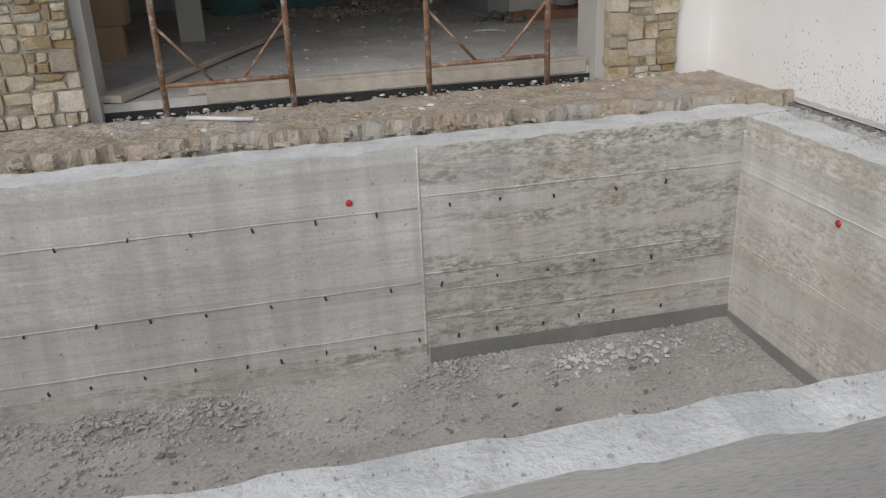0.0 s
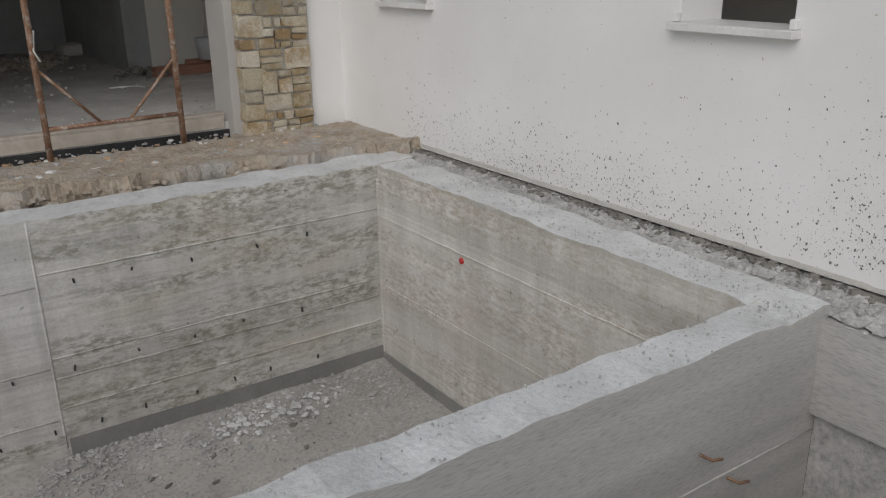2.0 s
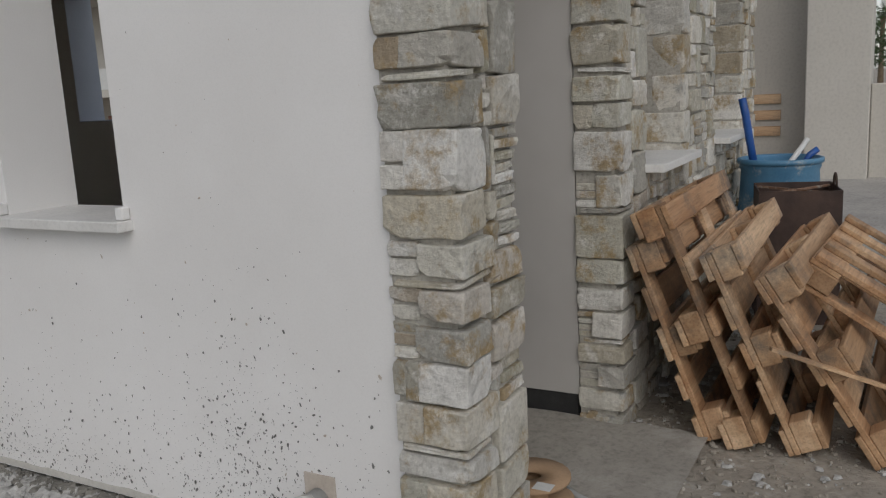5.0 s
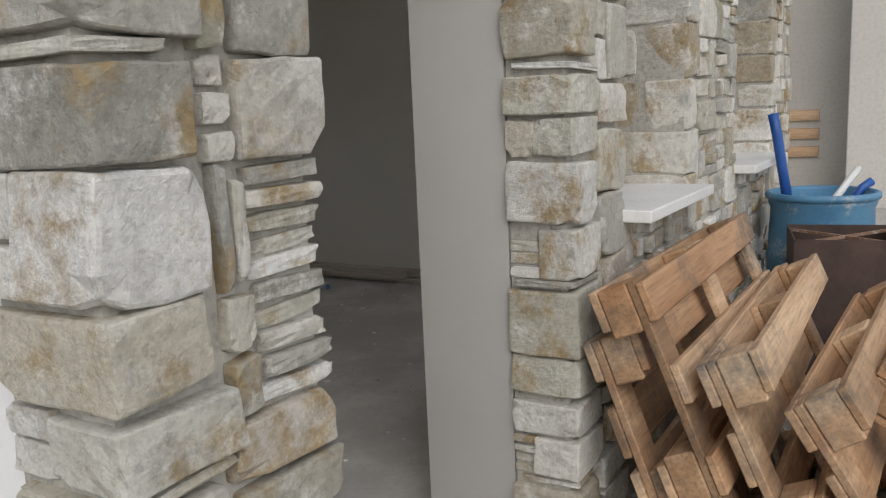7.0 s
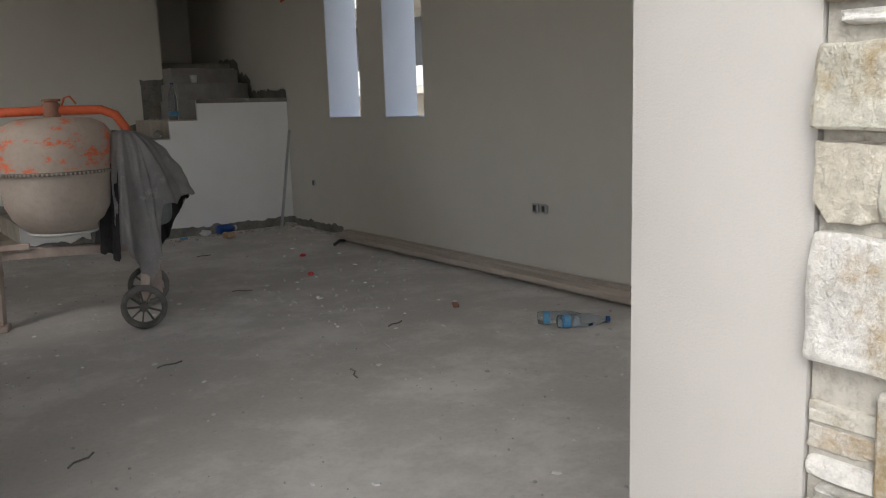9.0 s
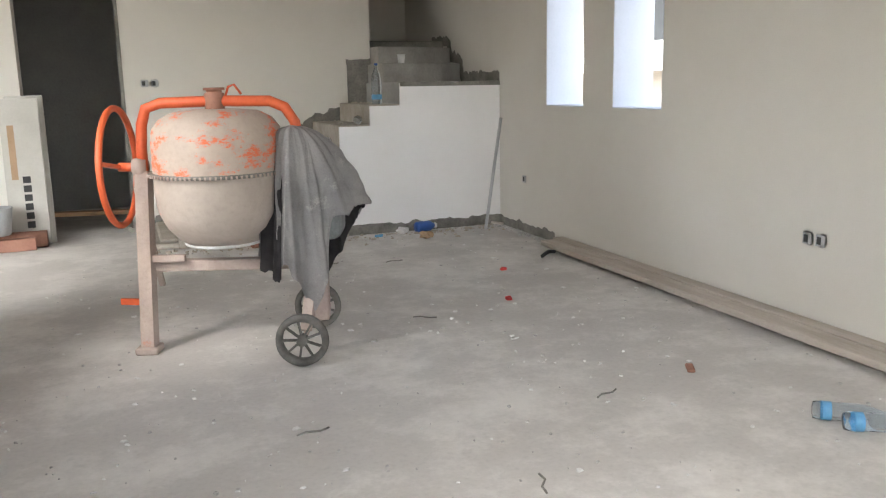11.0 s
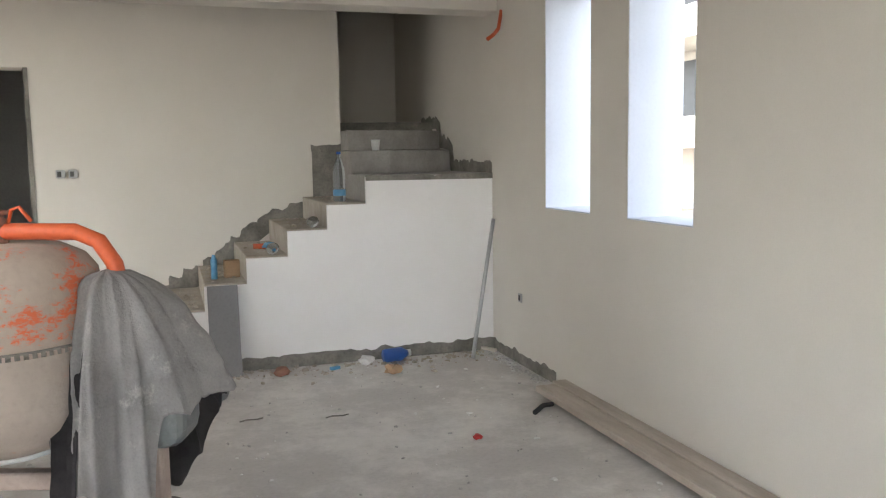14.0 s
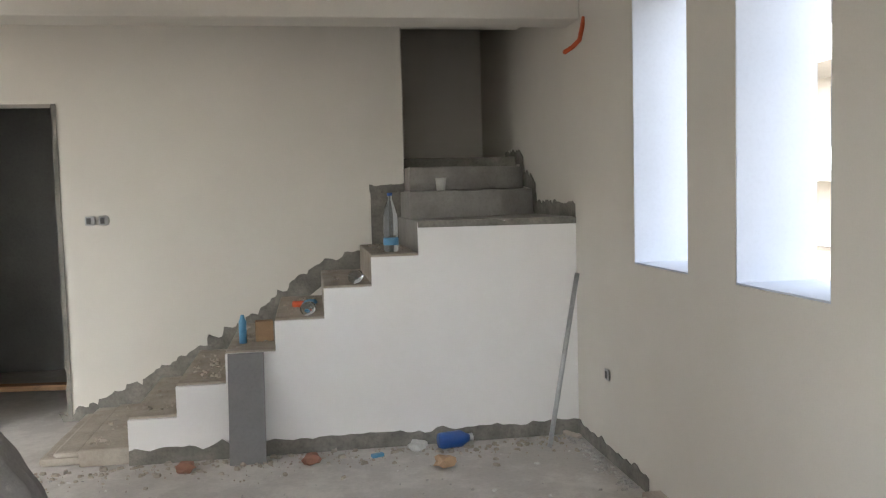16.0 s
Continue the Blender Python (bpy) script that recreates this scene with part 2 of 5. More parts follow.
M_RED = surface("red_plastic", (0.42, 0.025, 0.025), (0.54, 0.04, 0.04), 5, 60, 0.5, 0.1)
M_TERRA = surface("terracotta", (0.26, 0.125, 0.085), (0.37, 0.19, 0.135), 5, 60, 0.8, 0.2)
M_FAR = surface("far_beige_render", (0.40, 0.37, 0.325), (0.47, 0.435, 0.385), 0.7, 30, 0.95, 0.1)
M_FAR_L = surface("far_pale_render", (0.50, 0.47, 0.42), (0.57, 0.54, 0.49), 0.7, 30, 0.95, 0.1)
M_LEAF = surface("dull_green_leaf", (0.035, 0.06, 0.022), (0.07, 0.105, 0.04), 4, 40, 0.7, 0.1)
M_BARK = surface("palm_bark", (0.12, 0.085, 0.055), (0.2, 0.15, 0.1), 8, 60, 0.95, 0.4)
M_BAG = surface("white_woven_bag", (0.52, 0.5, 0.46), (0.62, 0.6, 0.56), 6, 60, 0.8, 0.2)
M_CRATE = surface("teal_plastic_crate", (0.02, 0.10, 0.09), (0.035, 0.15, 0.13), 5, 50, 0.5, 0.1)
M_SPLAT = surface("cement_splash", (0.13, 0.13, 0.125), (0.24, 0.235, 0.225), 20, 90, 0.95, 0.3)
M_SPLAT_B = surface("tan_splash", (0.46, 0.40, 0.34), (0.56, 0.50, 0.44), 20, 90, 0.95, 0.3)
M_LABEL = surface("blue_label", (0.08, 0.27, 0.48), (0.14, 0.36, 0.56), 20, 60, 0.4, 0.05)


def stone_material(name, warm):
    m = bpy.data.materials.new(name)
    m.use_nodes = True
    nt = m.node_tree
    p = nt.nodes["Principled BSDF"]
    p.inputs["Roughness"].default_value = 0.88
    info = nt.nodes.new("ShaderNodeObjectInfo")
    base = ramp(nt, info.outputs["Random"], [(0.0, (0.50, 0.455, 0.36)), (0.10, (0.66, 0.635, 0.57)), (0.20, (0.42, 0.395, 0.31)), (0.30, (0.75, 0.73, 0.69)), (0.42, (0.33, 0.315, 0.27)),
                                             (0.50, (0.60, 0.55, 0.45)), (0.62, (0.77, 0.755, 0.72)), (0.72, (0.33, 0.25, 0.155)), (0.80, (0.56, 0.54, 0.46)), (0.90, (0.40, 0.385, 0.35)), (1.0, (0.64, 0.60, 0.52))])
    shift = nt.nodes.new("ShaderNodeVectorMath")
    shift.operation = "MULTIPLY_ADD"
    geo = nt.nodes.new("ShaderNodeNewGeometry")
    nt.links.new(info.outputs["Random"], shift.inputs[0])
    shift.inputs[1].default_value = (37, 53, 71)
    nt.links.new(geo.outputs["Position"], shift.inputs[2])

    def patch(scale, detail, rough):
        n = nt.nodes.new("ShaderNodeTexNoise")
        n.inputs["Scale"].default_value, n.inputs["Detail"].default_value, n.inputs["Roughness"].default_value = scale, detail, rough
        nt.links.new(shift.outputs[0], n.inputs["Vector"])
        return n.outputs["Fac"]

    n1, n2 = patch(11, 6, 0.65), patch(70, 6, 0.72)
    col = mix(nt, 0.6, base, ramp(nt, n1, [(0.3, (0.66, 0.65, 0.62)), (0.5, (1, 1, 1)), (0.72, (1.16, 1.15, 1.12))]), "MULTIPLY")
    ochre = ramp(nt, patch(4.5, 8, 0.72), [(0.525 - 0.06 * warm, (0, 0, 0)), (0.62, (0.8, 0.8, 0.8))])
    col = mix(nt, ochre, col, (0.36, 0.245, 0.10))
    slate = ramp(nt, patch(5.2, 7, 0.72), [(0.61, (0, 0, 0)), (0.68, (0.6, 0.6, 0.6))])
    col = mix(nt, slate, col, (0.25, 0.255, 0.25))
    pale = ramp(nt, patch(7.3, 8, 0.75), [(0.53, (0, 0, 0)), (0.62, (0.6, 0.6, 0.6))])
    col = mix(nt, pale, col, (0.78, 0.76, 0.72) if warm == 0 else (0.60, 0.56, 0.48))
    col = mix(nt, 0.7, col, ramp(nt, n2, [(0.3, (0.62, 0.61, 0.59)), (0.52, (1, 1, 1)), (0.7, (1.12, 1.12, 1.1))]), "MULTIPLY")
    if warm:
        col = mix(nt, 0.8, col, (0.84, 0.77, 0.66), "MULTIPLY")
    nt.links.new(col, p.inputs["Base Color"])
    b = nt.nodes.new("ShaderNodeBump")
    b.inputs["Strength"].default_value, b.inputs["Distance"].default_value = 1.0, 0.016
    n3 = tex(nt, 20, 9, 0.72, space="World")
    nt.links.new(n3, b.inputs["Height"])
    nt.links.new(b.outputs[0], p.inputs["Normal"])
    return m


# M_STONE_B: the same stone in a browner, darker colour, for the front pillars
M_STONE, M_STONE_B = stone_material("rubble_stone", 0), stone_material("rubble_stone_brown", 1)


def glass_material(name, tint, rough=0.02):
    m = bpy.data.materials.new(name)
    m.use_nodes = True
    p = m.node_tree.nodes["Principled BSDF"]
    p.inputs["Base Color"].default_value = (*tint, 1)
    p.inputs["Roughness"].default_value = rough
    p.inputs["Transmission Weight"].default_value = 1.0
    p.inputs["IOR"].default_value = 1.3
    return m


M_PET = glass_material("clear_bottle_plastic", (0.80, 0.88, 0.95), 0.12)


# ---- building helpers ----
def box(bm, x0, x1, y0, y1, z0, z1):
    v = [bm.verts.new((x, y, z)) for z in (z0, z1) for y in (y0, y1) for x in (x0, x1)]
    for f in ((0, 2, 3, 1), (4, 5, 7, 6), (0, 1, 5, 4), (1, 3, 7, 5), (3, 2, 6, 7), (2, 0, 4, 6)):
        bm.faces.new([v[i] for i in f])
    return v


def boxes(*dims):
    bm = bmesh.new()
    for d in dims:
        box(bm, *d)
    return bm


def lathe(profile, n=24, axis="z", close=False):
    """A turned shape: (radius, height) pairs about z or another axis."""
    bm = bmesh.new()
    rings = []
    for r, h in profile:
        ring = []
        for i in range(n):
            a = 2 * math.pi * i / n
            c, s = r * math.cos(a), r * math.sin(a)
            ring.append(bm.verts.new({"z": (c, s, h), "x": (h, c, s), "y": (s, h, c)}[axis]))
        rings.append(ring)
    for a, b in zip(rings, rings[1:]):
        for i in range(n):
            bm.faces.new((a[i], a[(i + 1) % n], b[(i + 1) % n], b[i]))
    if close:
        bm.faces.new(rings[0][::-1])
        bm.faces.new(rings[-1])
    for f in bm.faces:
        f.smooth = True
    return bm


def tube(points, r, n=10, closed=False):
    """A round bar along a polyline."""
    bm = bmesh.new()
    pts = [Vector(p) for p in points]
    rings = []
    up = None
    for i, p in enumerate(pts):
        if closed:
            d = pts[(i + 1) % len(pts)] - pts[i - 1]
        else:
            d = pts[min(i + 1, len(pts) - 1)] - pts[max(i - 1, 0)]
        d.normalize()
        if up is None:
            up = d.orthogonal().normalized()
        up = (up - d * up.dot(d)).normalized()
        side = d.cross(up)
        rings.append([bm.verts.new(p + r * (math.cos(a) * up + math.sin(a) * side)) for a in (2 * math.pi * k / n for k in range(n))])
    pairs = list(zip(rings, rings[1:])) + ([(rings[-1], rings[0])] if closed else [])
    for a, b in pairs:
        for i in range(n):
            bm.faces.new((a[i], a[(i + 1) % n], b[(i + 1) % n], b[i]))
    if not closed:
        bm.faces.new(rings[0][::-1])
        bm.faces.new(rings[-1])
    for f in bm.faces:
        f.smooth = True
    return bm


def bar(a, b, w, h):
    """A square bar from a to b."""
    bm = bmesh.new()
    a, b = Vector(a), Vector(b)
    d = b - a
    box(bm, -w / 2, w / 2, -h / 2, h / 2, 0, d.length)
    bm.transform(Matrix.Translation(a) @ d.to_track_quat("Z", "Y").to_matrix().to_4x4())
    return bm


def soften(bm, width=0.004, segments=1):
    bmesh.ops.bevel(bm, geom=list(bm.edges), offset=width, segments=segments, affect="EDGES", profile=0.5)
    return bm


def mesh_of(name, bm, material):
    bmesh.ops.recalc_face_normals(bm, faces=list(bm.faces))
    me = bpy.data.meshes.new(name)
    bm.to_mesh(me)
    bm.free()
    me.materials.append(material)
    return me


def part(name, bm, material, parent, label=""):
    ob = new(name, mesh_of(name, bm, material))
    ob.parent = parent
    if label:
        ob["label"] = label
    return ob


def thing(name, label, category, group="", m=None):
    ob = new(name)
    ob.empty_display_size = 0.1
    if m is not None:
        ob.matrix_world = m
    return tagged(ob, label, category, group)


def solid(name, bm, material, label, category, group="", m=None):
    ob = new(name, mesh_of(name, bm, material))
    if m is not None:
        ob.matrix_world = m
    return tagged(ob, label, category, group)


def structure(name, bm, material, label):
    return tagged(new(name, mesh_of(name, bm, material)), label, name.split("_")[0], kind="structure")


def rough_bm(r, seed):
    """A small crumpled lump."""
    q = random.Random(seed)
    bm = bmesh.new()
    bmesh.ops.create_icosphere(bm, subdivisions=2, radius=r)
    for v in bm.verts:
        v.co *= 1 + q.uniform(-0.28, 0.28)
        v.co.z *= 0.6
    return bm


rnd = random.Random(7)
FL = 0.375      # house floor
GR = 0.20       # ground outside
TOP = 3.0       # ceiling

# ---- ground ----
def ground_sheet():
    """One sheet to the horizon, open where the pool and its pit are dug."""
    bm = bmesh.new()
    xs = [-900, -200, -60, -20, -8, -4.3] + [-4.3 + 0.35 * i for i in range(1, 21)] + [3.13] + [3.13 + 0.22 * i for i in range(1, 36)] + [12, 16, 25, 60, 200, 900]
    ys = [-900, -200, -60, -20, -8, -4] + [-4 + 0.3 * i for i in range(1, 15)] + [0.45, 0.7, 0.95, 1.5, 2.5, 3.5, 4.82, 6, 9, 14, 25, 60, 200, 900]
    grid = [[bm.verts.new((x, y, GR + (0.022 * noise.noise((x * 1.7, y * 1.7, 0)) if abs(x) < 14 and -5 < y < 0.9 else 0) - (0.02 if y > 0.8 else 0))) for x in xs] for y in ys]
    for j in range(len(ys) - 1):
        for i in range(len(xs) - 1):
            cx, cy = (xs[i] + xs[i + 1]) / 2, (ys[j] + ys[j + 1]) / 2
            if -4.3 < cx < 3.13 and 0.45 < cy < 4.82:
                continue
            bm.faces.new((grid[j][i], grid[j][i + 1], grid[j + 1][i + 1], grid[j + 1][i]))
    return bm


structure("ground", ground_sheet(), M_GROUND, "dusty grey-brown building site ground with gravel")
structure("wall_pit", boxes((-4.3, 3.13, 0.33, 0.45, -1.5, 0.17), (-4.42, -4.3, 0.45, 4.8, -1.5, 0.17)), M_DIRT, "earth sides of the dug pit")
structure("floor_pit", boxes((-4.3, 3.3, 0.45, 1.5, -1.5, -1.2)), M_GROUND, "earth bottom of the pit beside the pool")
structure("wall_pit_beam", boxes((3.10, 3.40, 0.33, 1.5, -0.16, 0.238)), M_FORM_N, "stained concrete foundation beam beside the pit")
structure("wall_pit_gravel", boxes((3.142, 3.40, 0.33, 1.5, -1.5, -0.162)), M_RUBBLE, "dark gravel under the foundation beam")

# ---- pool ----
PX0, PX1, PY0, PY1, PT, PB = -4.0, 2.90, 1.69, 4.45, 0.285, -1.10


def worn_top(x0, x1, y0, y1, z0, z1, step=0.05, wear=0.016, edge=0.02):
    """A cast wall with a chipped, uneven top."""
    bm = bmesh.new()
    along = x1 - x0 > y1 - y0
    n = int(max(x1 - x0, y1 - y0) / step)
    rings = []
    for i in range(n + 1):
        f = i / n
        q = []
        for s, zz in ((0, z0), (0, None), (0.33, None), (0.66, None), (1, None), (1, z0)):
            x, y = (x0 + f * (x1 - x0), y0 + s * (y1 - y0)) if along else (x0 + s * (x1 - x0), y0 + f * (y1 - y0))
            if zz is None:
                chip = max(0, noise.noise((x * 7, y * 7, 3)) - 0.25) * 1.4 if s in (0, 1) else 0
                zz = z1 + wear * noise.noise((x * 5, y * 5, 1)) + 0.4 * wear * noise.noise((x * 19, y * 19, 2)) - edge * chip
            q.append(bm.verts.new((x, y, zz)))
        rings.append(q)
    for a, b in zip(rings, rings[1:]):
        for k in range(5):
            bm.faces.new((a[k], a[k + 1], b[k + 1], b[k]))
    bm.faces.new(rings[0])
    bm.faces.new(rings[-1][::-1])
    for f in bm.faces:
        f.material_index = 0
    return bm


def cast_wall(name, dims, face, label):
    ob = structure(name, worn_top(*dims), face, label)
    ob.data.materials.append(M_TOPC)
    for p in ob.data.polygons:
        if p.normal.z > 0.5:
            p.material_index = 1
    return ob


wall_pool_back = cast_wall("wall_pool_back", (PX0, PX1 + 0.28, PY1, PY1 + 0.27, PB - 0.2, PT + 0.005), M_FORM, "board-marked grey concrete pool wall with formwork seams")
wall_pool_back.data.materials.append(M_FORM_D)
for p in wall_pool_back.data.polygons:
    if p.center.x > 0.86 and p.material_index == 0:
        p.material_index = 2
wall_pool_east = cast_wall("wall_pool_east", (PX1, PX1 + 0.26, PY0, PY1, PB - 0.2, PT), M_FORM_E, "pale stained concrete pool wall beside the house")
wall_pool_near = cast_wall("wall_pool_near", (PX0, PX1 + 0.24, PY0 - 0.19, PY0, PB - 0.4, PT), M_FORM_N, "smooth grey concrete pool wall with rough pale top")
wall_pool_west = cast_wall("wall_pool_west", (PX0 - 0.27, PX0, PY0 - 0.19, PY1 + 0.27, PB - 0.2, PT), M_FORM, "board-marked grey concrete pool wall")


def pool_floor():
    bm = bmesh.new()
    nx, ny = 90, 40
    g = []
    for j in range(ny + 1):
        row = []
        for i in range(nx + 1):
            x, y = PX0 + (PX1 - PX0) * i / nx, PY0 + (PY1 - PY0) * j / ny
            heap = max(0, 1 - (PY1 - y) / 0.6) * 0.05
            row.append(bm.verts.new((x, y, PB + heap * (0.6 + noise.noise((x * 2, y * 2, 5))) + 0.012 * noise.noise((x * 4, y * 4, 9)))))
        g.append(row)
    for j in range(ny):
        for i in range(nx):
            bm.faces.new((g[j][i], g[j][i + 1], g[j + 1][i + 1], g[j + 1][i]))
    return bm


structure("floor_pool", pool_floor(), M_POOLFLOOR, "dusty concrete pool floor strewn with debris")
structure("trim_pool_band_dry", boxes((PX0, 0.86, PY1 - 0.006, PY1 - 0.001, PB, PB + 0.16)), M_FORM_D, "mould-stained band along the foot of the pool wall")
structure("trim_pool_band", boxes((0.88, PX1 - 0.004, PY1 - 0.008, PY1 - 0.001, PB, PB + 0.13), (PX1 - 0.008, PX1 - 0.001, PY0, PY1 - 0.01, PB, PB + 0.08)), M_WET, "dark damp band along the foot of the pool wall")

# formwork seams stand a little proud; the wall's own pieces
def seam(parent, a, b, r=0.006, material=M_FORM):
    pts = [Vector(a).lerp(Vector(b), i / 24) + Vector((0, 0, 0.006 * noise.noise((i * 0.9, a[0] + b[2], 4)))) for i in range(25)]
    return part("seam", tube(pts, r, 5), material, parent)


for z in (-0.06, -0.53, -0.84):
    seam(wall_pool_back, (PX0, PY1, z + 0.0), (0.85, PY1, z))
for z in (-0.02, -0.50, -0.62, -0.80):
    seam(wall_pool_back, (0.87, PY1, z + 0.02), (PX1, PY1, z + 0.02), material=M_FORM_D)
part("seam", tube([(0.86, PY1, PB + 0.08 + 0.1 * i) for i in range(13)] + [(0.86, PY1, PT)], 0.007, 6), M_FORM, wall_pool_back)
for z in (-0.05, -0.52):
    seam(wall_pool_east, (PX1, PY0, z), (PX1, PY1, z), material=M_FORM_E)
part("seam", tube([(PX1, PY1 - 0.004, PB + 0.1 * i) for i in range(14)], 0.01, 6), M_FORM_E, wall_pool_east)
seam(wall_pool_near, (PX0, PY0 - 0.19, -0.24), (PX1 + 0.25, PY0 - 0.19, -0.24), material=M_FORM_N)

tie = mesh_of("tie_end", soften(boxes((-0.005, 0.005, -0.012, 0.003, -0.015, 0.015)), 0.002), M_INK)
for z, n, x0, x1 in ((-0.92, 16, -1.6, 2.6), (-0.09, 12, -1.5, 2.7), (-0.56, 12, -1.4, 2.6)):
    for i in range(n):
        ob = new("tie_end", tie)
        ob.parent = wall_pool_back
        ob.location = (x0 + (x1 - x0) * (i + 0.3 * rnd.random()) / n, PY1, z + 0.03 * rnd.random())
        ob.rotation_euler = (0, rnd.uniform(-0.3, 0.3), 0)
        ob.scale = (1, 1, rnd.uniform(0.6, 1.1))

cap = lathe([(0.0, 0.012), (0.013, 0.012), (0.018, 0.008), (0.02, 0.0)], 14, "y")
cap.transform(pose(0, 0, 0, 0, 0, 180))
red_cap = solid("pipe_cap", cap, M_RED, "round red plastic cap set in the concrete pool wall", "pipe cap", "pool pipe caps", pose(0.46, PY1, 0.01))
copy_thing(red_cap, pose(PX1, 3.53, -0.09, 0, 0, -90))

for i, (x, z) in enumerate(((2.45, -0.1), (2.62, -0.26), (2.2, -0.26), (1.75, -0.1))):
    pts = [(x, PY0 - 0.185, z), (x + 0.02, PY0 - 0.23, z - 0.01), (x + 0.07, PY0 - 0.235, z - 0.02)]
    solid("rebar_stub", tube(pts, 0.006, 6), M_RUST, "bent rusty wire tie sticking out of concrete", "rebar", "wire ties")


# ---- dirt bank behind the pool ----
def dirt_bank():
    bm = bmesh.new()
    nx, ny = 320, 64
    g = []
    for j in range(ny + 1):
        row = []
        for i in range(nx + 1):
            x = -6 + (3.42 + 6) * i / nx
            edge = 4.86 + 0.10 * noise.noise((x * 1.6, 0, 2)) + 0.07 * noise.noise((x * 6, 0, 7)) + 0.04 * noise.noise((x * 15, 0, 4)) - max(0, x - 1.6) * 0.1
            y = 4.70 + (6.10 - 4.70) * j / ny
            f = min(1, max(0, (y - edge - 0.02 * noise.noise((x * 17, y * 17, 1)) + 0.02) / 0.06))
            z = 0.10 + f * (0.20 + 0.05 * max(0, 1 - (y - edge) / 0.3)) + 0.018 * noise.noise((x * 5, y * 5, 0)) + 0.014 * noise.noise((x * 14, y * 14, 3)) + 0.008 * noise.noise((x * 33, y * 33, 5))
            z -= 0.07 * max(0, (y - 5.75) / 0.35)
            row.append(bm.verts.new((x, y + 0.03 * noise.noise((x * 9, y * 9, 8)), z)))
        g.append(row)
    for j in range(ny):
        for i in range(nx):
            bm.faces.new((g[j][i], g[j][i + 1], g[j + 1][i + 1], g[j + 1][i]))
    return bm


structure("ground_dirt_bank", dirt_bank(), M_DIRT, "crumbling tan earth bank between pool and house")


def strip(x0, x1, y0, y1, z, amp, nx, ny):
    bm = bmesh.new()
    g = [[bm.verts.new((x0 + (x1 - x0) * i / nx, y0 + (y1 - y0) * j / ny, z + amp * noise.noise((i * 0.7, j * 0.7, 1)) + amp * 0.6 * noise.noise((i * 1.9, j * 1.9, 4)))) for i in range(nx + 1)]
         for j in range(ny + 1)]
    for j in range(ny):
        for i in range(nx):
            bm.faces.new((g[j][i], g[j][i + 1], g[j + 1][i + 1], g[j + 1][i]))
    return bm


# added footing, its dark colour deepens the shadow line under the wall
structure("wall_white_footing", boxes((3.47, 3.66, 1.0, 5.84, 0.05, 0.268)), M_RAW, "footing set back under the white wall, coloured dark to deepen the shadow gap")
structure("ground_rubble_strip", strip(3.115, 3.47, 0.4, 5.0, 0.248, 0.024, 12, 150), M_RUBBLE, "grey mortar rubble along the foot of the white wall")

# ---- the house: walls, floor, ceilings ----
structure("floor", boxes((3.60, 7.9, 1.242, 12.4, 0.0, FL), (-6.0, 3.6, 6.02, 12.4, 0.0, FL)), M_SCREED, "bare grey screed floor dusty with plaster")
structure("trim_slab_edge", boxes((-6.0, 3.3, 6.004, 6.018, 0.05, FL - 0.06), (4.745, 5.10, 0.98, 1.235, 0.1, 0.323)), M_BLACK, "black bitumen coating on the slab edge")
W0, W1 = 3.42, 3.70
wins = ((1.98, 2.55), (4.58, 5.17))
wz0, wz1 = 1.232, 2.80
dims = []
ycut = 1.0
for a, b in wins:
    dims += [(W0, W1, ycut, a, 0.27, 3.3), (W0, W1, a, b, 0.27, wz0), (W0, W1, a, b, wz1, 3.3)]
    ycut = b
dims.append((W0, W1, ycut, 6.1, 0.27, 3.3))
wall_white = structure("wall_white", boxes(*dims), M_WHITE, "white rendered house wall splashed with cement")
structure("wall_corner_pier", boxes((3.14, W0, 5.84, 6.1, 0.2, 3.3)), M_WHITE, "white rendered strip beside the stone pillar")
structure("wall_entry_left", boxes((3.413, 3.765, 0.812, 0.998, 0.15, 3.3)), M_MORTAR, "mortar core of the stone corner")
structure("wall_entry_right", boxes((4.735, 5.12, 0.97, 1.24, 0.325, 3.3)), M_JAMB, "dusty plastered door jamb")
structure("wall_south", boxes((4.738, 5.12, 0.812, 0.965, 0.1, 3.3), (5.12, 5.80, 0.806, 1.25, 0.1, 1.20), (5.80, 6.60, 0.806, 1.25, 0.1, 3.3), (6.60, 7.40, 0.806, 1.25, 0.1, 1.20),
                              (7.40, 7.98, 0.806, 1.25, 0.1, 3.3), (5.12, 5.80, 0.806, 1.25, 2.80, 3.3), (6.60, 7.40, 0.806, 1.25, 2.80, 3.3)), M_MORTAR, "stone-faced house wall with grey mortar")
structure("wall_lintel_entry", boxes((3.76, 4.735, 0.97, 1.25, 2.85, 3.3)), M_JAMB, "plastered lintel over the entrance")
E0, E1 = 7.60, 7.91
sl = ((5.87, 6.44), (6.83, 7.41))
SZ0, SZ1 = 1.45, 2.74
structure("wall_east", boxes((E0, E1, 1.25, 5.87, 0.1, 3.3), (E0, E1, 5.87, 6.44, 0.1, SZ0), (E0, E1, 5.87, 6.44, SZ1, 3.3), (E0, E1, 6.44, 6.83, 0.1, 3.3), (E0, E1, 6.83, 7.41, 0.1, SZ0),
                             (E0, E1, 6.83, 7.41, SZ1, 3.3), (E0, E1, 7.41, 11.6, 0.1, 5.0)), M_CREAM, "cream plastered wall with two tall slot windows")
DX0, DX1, DZ = 3.66, 4.48, 2.45
